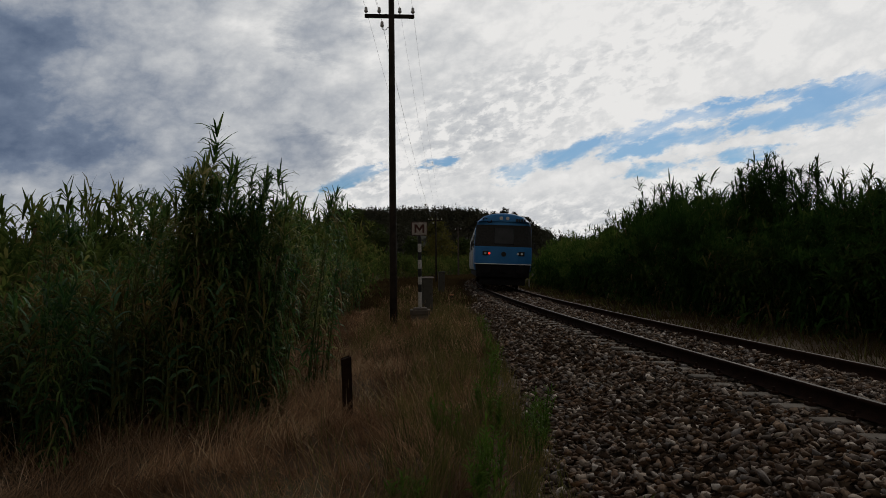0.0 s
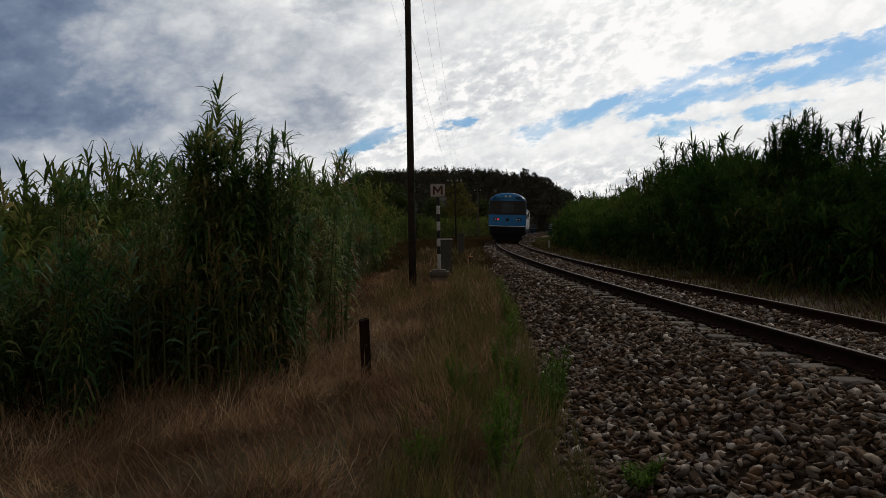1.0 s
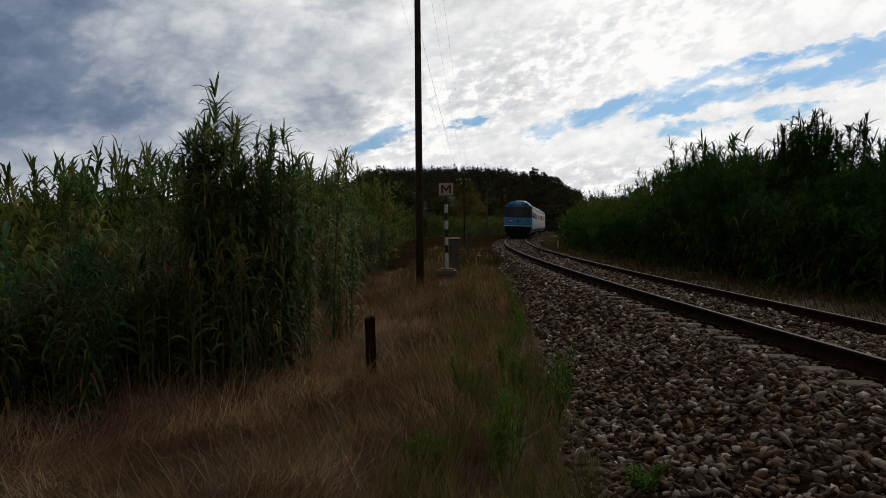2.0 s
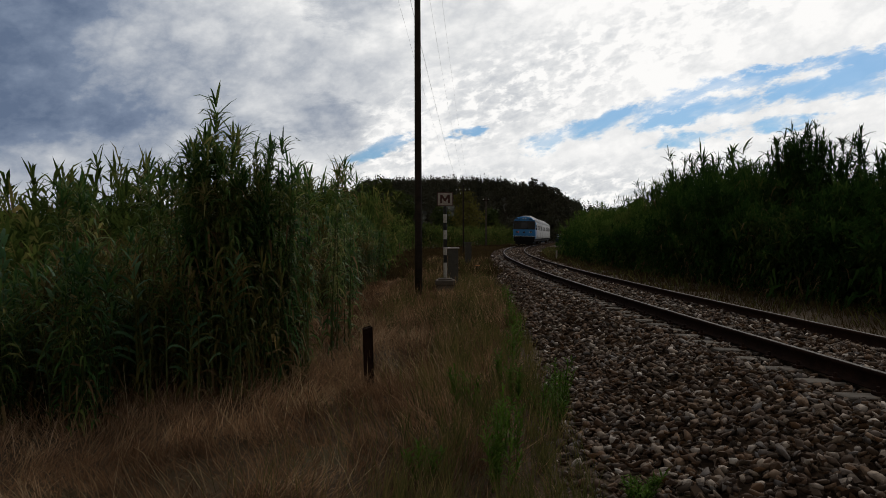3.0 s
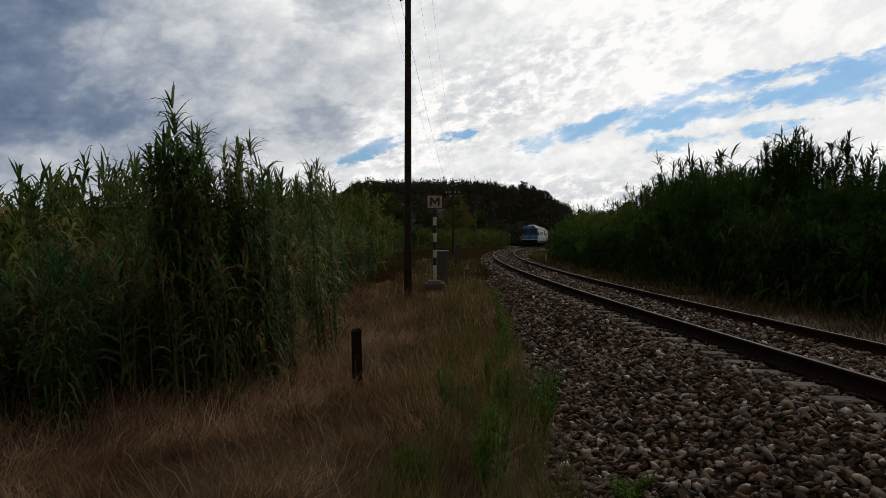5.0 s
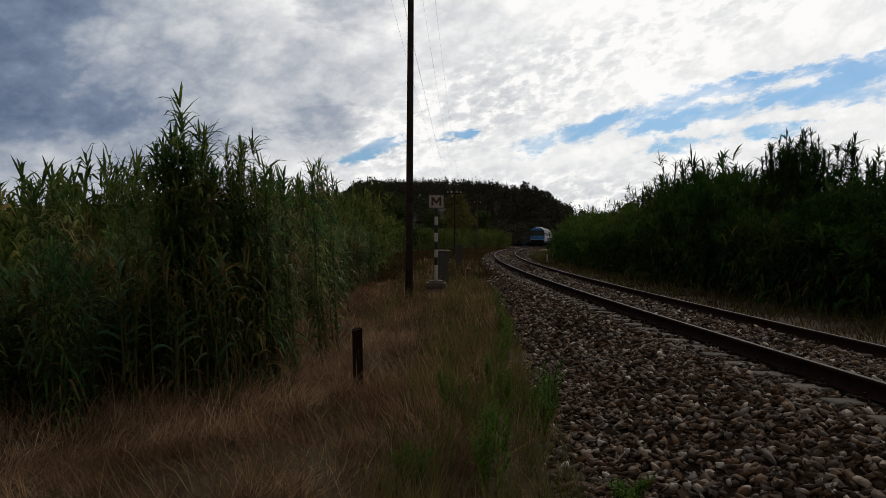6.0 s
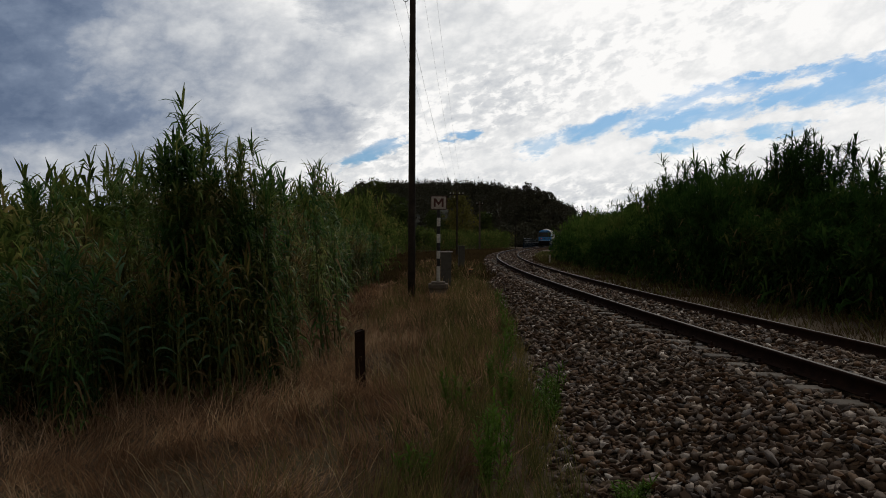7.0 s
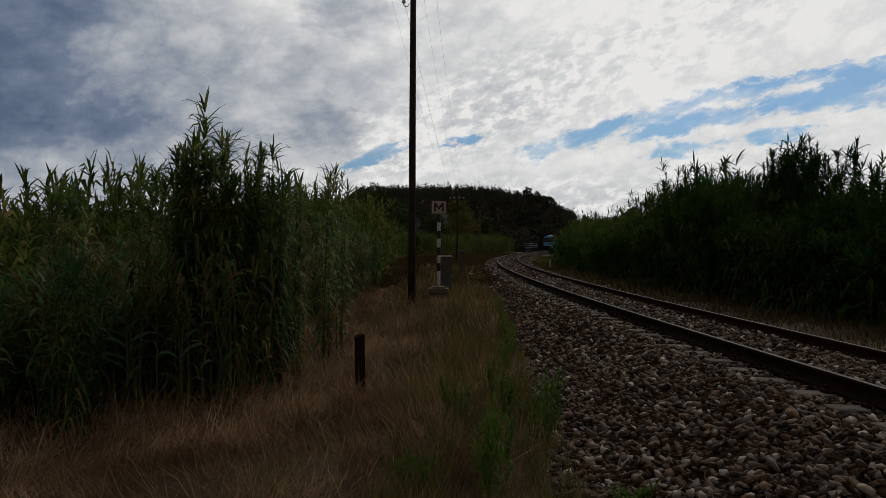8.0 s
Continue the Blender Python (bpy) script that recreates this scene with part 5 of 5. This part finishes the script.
            box(bm, x0, y - 0.03, 2.28, x1, y + 0.09, 3.12, 0.03)
            for v in bm.verts:
                v.co.y += 0.16 * max(0.0, v.co.z - 2.1) ** 1.3
                if abs(x0) > 0.55 and abs(v.co.x) > 1.0 or x1 > 1 and v.co.x > 1.0:
                    v.co.y += 0.14
            part("window", bm, GLASS, ob, "dark windscreen pane")
        for x in (-0.82, 0.82):
            slab("lamp_housing", BLACK, ob, x - 0.24, x + 0.24, 1.70, 1.92, 0.16, 0.06, "black lamp housing")
            for dx, mat, lab in ((-0.1, LENS, "clear headlamp"), (0.1, TAIL if x < 0 else LENS, "lit red tail lamp" if x < 0 else "unlit lamp")):
                bm = bmesh.new()
                tube(bm, (x + dx, 0.11, 1.81), (x + dx, 0.075, 1.81), 0.062, 0.055, 14)
                part("lamp", bm, mat, ob, lab)
        bm = bmesh.new()
        tube(bm, (0, 0.10, 1.78), (0, 0.0, 1.78), 0.14, 0.12, 16)
        part("coupling_socket", bm, BLACK, ob, "round dark socket")
        for x in (-0.85, 0.85):   # buffers and plough
            bm = bmesh.new()
            tube(bm, (x, 0.35, 1.02), (x, -0.15, 1.02), 0.09, 0.09, 10)
            tube(bm, (x, -0.12, 1.02), (x, -0.18, 1.02), 0.22, 0.22, 16)
            part("buffer", bm, TRAIN_DARK, ob)
        slab("coupler", TRAIN_DARK, ob, -0.12, 0.12, 0.85, 1.1, 0.3, 0.5)
        slab("snowplough", TRAIN_DARK, ob, -1.15, 1.15, 0.22, 0.66, 0.45, 0.12)
        # emblem and number as plain shapes
        bm = bmesh.new()
        for i in range(9):
            a = math.pi * (0.1 + 1.0 * i / 8)
            for x, z, w in ((-0.98, 3.52, 1), (-0.76, 3.45, -1)):
                tube(bm, (x + w * 0.11 * math.cos(a), 0.185, z + w * 0.075 * math.sin(a)), (x + w * 0.11 * math.cos(a + 0.42), 0.185, z + w * 0.075 * math.sin(a + 0.42)), 0.026, 0.026, 6)
        part("emblem", bm, BLACK, ob, "dark looped emblem")
        for i in range(4):
            slab("number_bar", BLACK, ob, 0.58 + i * 0.13, 0.67 + i * 0.13, 3.44, 3.58, 0.20, 0.025, "dark plain bar", 0.002)
        for x in (-0.16, 0.16):
            bm = bmesh.new()
            tube(bm, (x, 0.26, 3.60), (x, 0.20, 3.60), 0.10, 0.09, 14)
            part("marker_lamp", bm, LENS, ob, "clear upper lamp")
        for w in (-1, 1):
            bm = bmesh.new()
            box(bm, w * 1.60 - 0.05, 0.55, 2.1, w * 1.60 + 0.05, 0.62, 2.4, 0.015)
            tube(bm, (w * 1.42, 0.6, 2.25), (w * 1.58, 0.6, 2.25), 0.015, 0.015, 6)
            part("mirror", bm, BLACK, ob)
    else:
        slab("gangway", TRAIN_DARK, ob, -0.5, 0.5, 1.0, 3.2, 0.36, 0.5)
    return ob


def car_pose(s):
    """The pose of a car whose rear end is s metres along."""
    a, th = on_track(s + 3.4)
    b, th2 = on_track(s + CAR - 3.6)
    way = b - a
    yaw = math.atan2(-way.x, way.y)
    base = a - way.normalized() * 3.4
    return Matrix.Translation(base) @ pose(0, 0, 0, 0, math.degrees(cant(s + 10)), math.degrees(yaw))


CARS = [(train_car(True), 0.0), (train_car(False), CAR)]
for car, tail in CARS:
    car.matrix_basis = car_pose(REAR0 + tail)


# ---- single weeds by the ballast ----
def weed(x, y, h, seed):
    """An upright leafy weed with several stems."""
    rng = np.random.default_rng(seed)
    ob = thing("weed", pose(x, y, float(ground_height(np.float64(x), np.float64(y)))), "upright bright green leafy weed at the edge of the ballast", "weed", "weeds by the ballast")
    bm = bmesh.new()
    base, az, q = [], [], []
    for s in range(9):
        a = rng.uniform(0, math.tau)
        tip = Vector((0.16 * math.cos(a) * rng.uniform(0.3, 1), 0.16 * math.sin(a) * rng.uniform(0.3, 1), h * rng.uniform(0.6, 1.0)))
        foot = Vector((0.05 * math.cos(a), 0.05 * math.sin(a), 0))
        tube(bm, foot, tip, 0.004, 0.002, 4)
        for i in range(26):
            t = 0.15 + 0.85 * i / 25
            base.append(foot.lerp(tip, t))
            az.append(rng.uniform(0, math.tau))
            q.append(t)
    tagged(part("stalk", bm, WEED, ob), kind="stuff")
    n = len(base)
    v, f = leaf_strips(np.array([p[:] for p in base]), np.array(az), rng.uniform(0.05, 0.11, n), rng.uniform(0.009, 0.016, n), rng.uniform(0.5, 1.1, n), rng.uniform(0.1, 0.5, n), rng, 3)
    big_mesh("foliage", v, f, WEED, ob)


for i, (x, y, h) in enumerate(((0.27, 5.2, 0.62), (0.42, 5.5, 0.5), (0.93, 6.7, 0.62), (1.02, 7.1, 0.45), (0.80, 6.3, 0.4), (1.12, 4.5, 0.2), (0.30, 4.9, 0.4), (0.75, 9.5, 0.5),
                               (0.95, 11.0, 0.55), (1.0, 13.0, 0.5), (0.1, 6.8, 0.45), (1.15, 15.5, 0.5), (0.55, 8.2, 0.5), (1.3, 19.0, 0.5), (-0.2, 5.0, 0.3), (0.62, 7.4, 0.4))):
    weed(x, y, h, 300 + i)


# ---- ballast stones ----
def stone_shapes():
    """Angular crushed stones: hulls of a few points on a squashed ball. Each as (places, triangles)."""
    rng = np.random.default_rng(60)
    made = []
    for i in range(16):
        bm = bmesh.new()
        d = rng.normal(size=(11, 3))
        d /= np.linalg.norm(d, axis=1)[:, None]
        d = np.clip(d * np.array([1.25, 1.0, 0.85]) * rng.uniform(0.85, 1.15, (1, 3)), -0.85, 0.85)
        for p in d:
            bm.verts.new(p)
        bmesh.ops.convex_hull(bm, input=bm.verts[:])
        loose = [v for v in bm.verts if not v.link_faces]
        bmesh.ops.delete(bm, geom=loose, context="VERTS")
        bmesh.ops.triangulate(bm, faces=bm.faces[:])
        bmesh.ops.recalc_face_normals(bm, faces=bm.faces[:])
        bm.verts.index_update()
        made.append((np.array([v.co[:] for v in bm.verts]), np.array([[v.index for v in f.verts] for f in bm.faces])))
        bm.free()
    return made


def stone_places(n, y0, y1, seed, power):
    rng = np.random.default_rng(seed)
    y = y0 + (y1 - y0) * rng.uniform(size=n) ** power
    ul = np.interp(y, [0, 4, 6, 9, 13.5, 23, 38, 60], [-4.1, -3.85, -3.65, -3.35, -3.0, -2.5, -2.0, -1.9])
    u = ul - 0.2 + (2.5 - ul) * rng.uniform(size=n)
    keep = np.abs(np.abs(u) - 0.8675) > 0.10
    # the sleeper ends stay mostly bare beside the rail
    beat = np.abs((np.interp(y, _y, _s) + 15.3 + 0.31) % 0.62 - 0.31)
    keep &= ~((np.abs(u) > 0.9) & (np.abs(u) < 1.36) & (beat < 0.15) & (rng.uniform(size=n) < 0.9))
    y, u, ul = y[keep], u[keep], ul[keep]
    z = np.array([bed_height(a, b) for a, b in zip(u, ul)]) - 0.03 * ((np.abs(u) > 0.95) & (np.abs(u) < 1.45))
    s = np.interp(y, _y, _s)
    th = np.interp(y, _y, _th)
    c = CANT * np.clip((140 - s) / 80, 0, 1)
    x = np.interp(y, _y, _x) + u / np.cos(th)
    return x, y, z - u * c * tapered(u), u, rng


def build_stones():
    shapes = stone_shapes()
    meshes = []
    for v, f in shapes:
        me = bpy.data.meshes.new("stone")
        me.from_pydata(v.tolist(), [], f.tolist())
        me.materials.append(STONE_ONE)
        meshes.append(me)
    x, y, z, u, rng = stone_places(300, 3.2, 5.2, 61, 1.0)
    for i in range(len(x)):
        ob = new("stone", meshes[i % len(meshes)])
        ob.parent = ballast
        s = rng.uniform(0.028, 0.052)
        ob.matrix_basis = pose(x[i], y[i], z[i] + s * 0.5, *rng.uniform(-35, 35, 2), rng.uniform(0, 360)) @ Matrix.Diagonal((s * 1.2, s, s * 0.8, 1))
    for n, y0, y1, seed, power, lo, hi in ((2600, -8, 2.4, 65, 1.0, 0.035, 0.06), (17000, 2.4, 9, 62, 1.1, 0.018, 0.048), (12500, 9, 26, 63, 1.25, 0.024, 0.054), (6500, 26, 120, 64, 1.6, 0.045, 0.085)):
        x, y, z, u, rng = stone_places(n, y0, y1, seed, power)
        pick = rng.integers(0, len(shapes), len(x))
        vs, fs, total = [], [], 0
        for which, (sv, sf) in enumerate(shapes):
            i = np.flatnonzero(pick == which)
            m = len(i)
            size = lo + (hi - lo) * rng.uniform(size=m) ** 1.4
            v = sv[None] * size[:, None, None] * np.array([1.2, 1.0, 0.75])
            tx, ty = rng.uniform(-0.6, 0.6, (2, m))
            v[..., 2] += tx[:, None] * v[..., 0] + ty[:, None] * v[..., 1]
            a = rng.uniform(0, math.tau, m)
            ca, sa = np.cos(a)[:, None], np.sin(a)[:, None]
            v = np.stack([v[..., 0] * ca - v[..., 1] * sa, v[..., 0] * sa + v[..., 1] * ca, v[..., 2]], -1)
            v += np.stack([x[i], y[i], z[i] + 0.45 * size + rng.uniform(-0.012, 0.016, m)], -1)[:, None, :]
            vs.append(v.reshape(-1, 3))
            fs.append((sf[None] + (total + np.arange(m) * len(sv))[:, None, None]).reshape(-1, 3))
            total += m * len(sv)
        ob = big_mesh("ballast_stones", np.concatenate(vs), np.concatenate(fs), STONE_ALL, ballast)
        ob["kind"] = "stuff"
        ob["label"] = "loose grey, tan and rusty crushed stones"


build_stones()


def motions():
    rows_t = [0.0, 0.5, 1.0, 1.5, 2.0, 2.5, 3.0, 3.5, 4.0, 4.5, 5.0, 5.5, 6.0, 6.5, 7.0, 7.5, 8.0]
    for ob, lean, gain, late in SWAY:
        m = ob.matrix_basis.copy()
        spin = m.to_3x3().normalized().to_4x4()
        rows = []
        for t in rows_t:
            a = lean(min(max(t - late, 0), 8)) * gain + 0.5 * math.sin(2.3 * t + 9 * late)
            b = 0.8 * math.sin(1.7 * t + 20 * late)
            rows.append((t, Matrix.Translation(m.translation) @ pose(0, 0, 0, b, a, 0) @ spin))
        size = m.to_scale()
        walk(ob, rows)
        ob.scale = size
    for car, tail in CARS:
        walk(car, [(t, car_pose(REAR0 + SPEED * t + tail)) for t in rows_t])


motions()
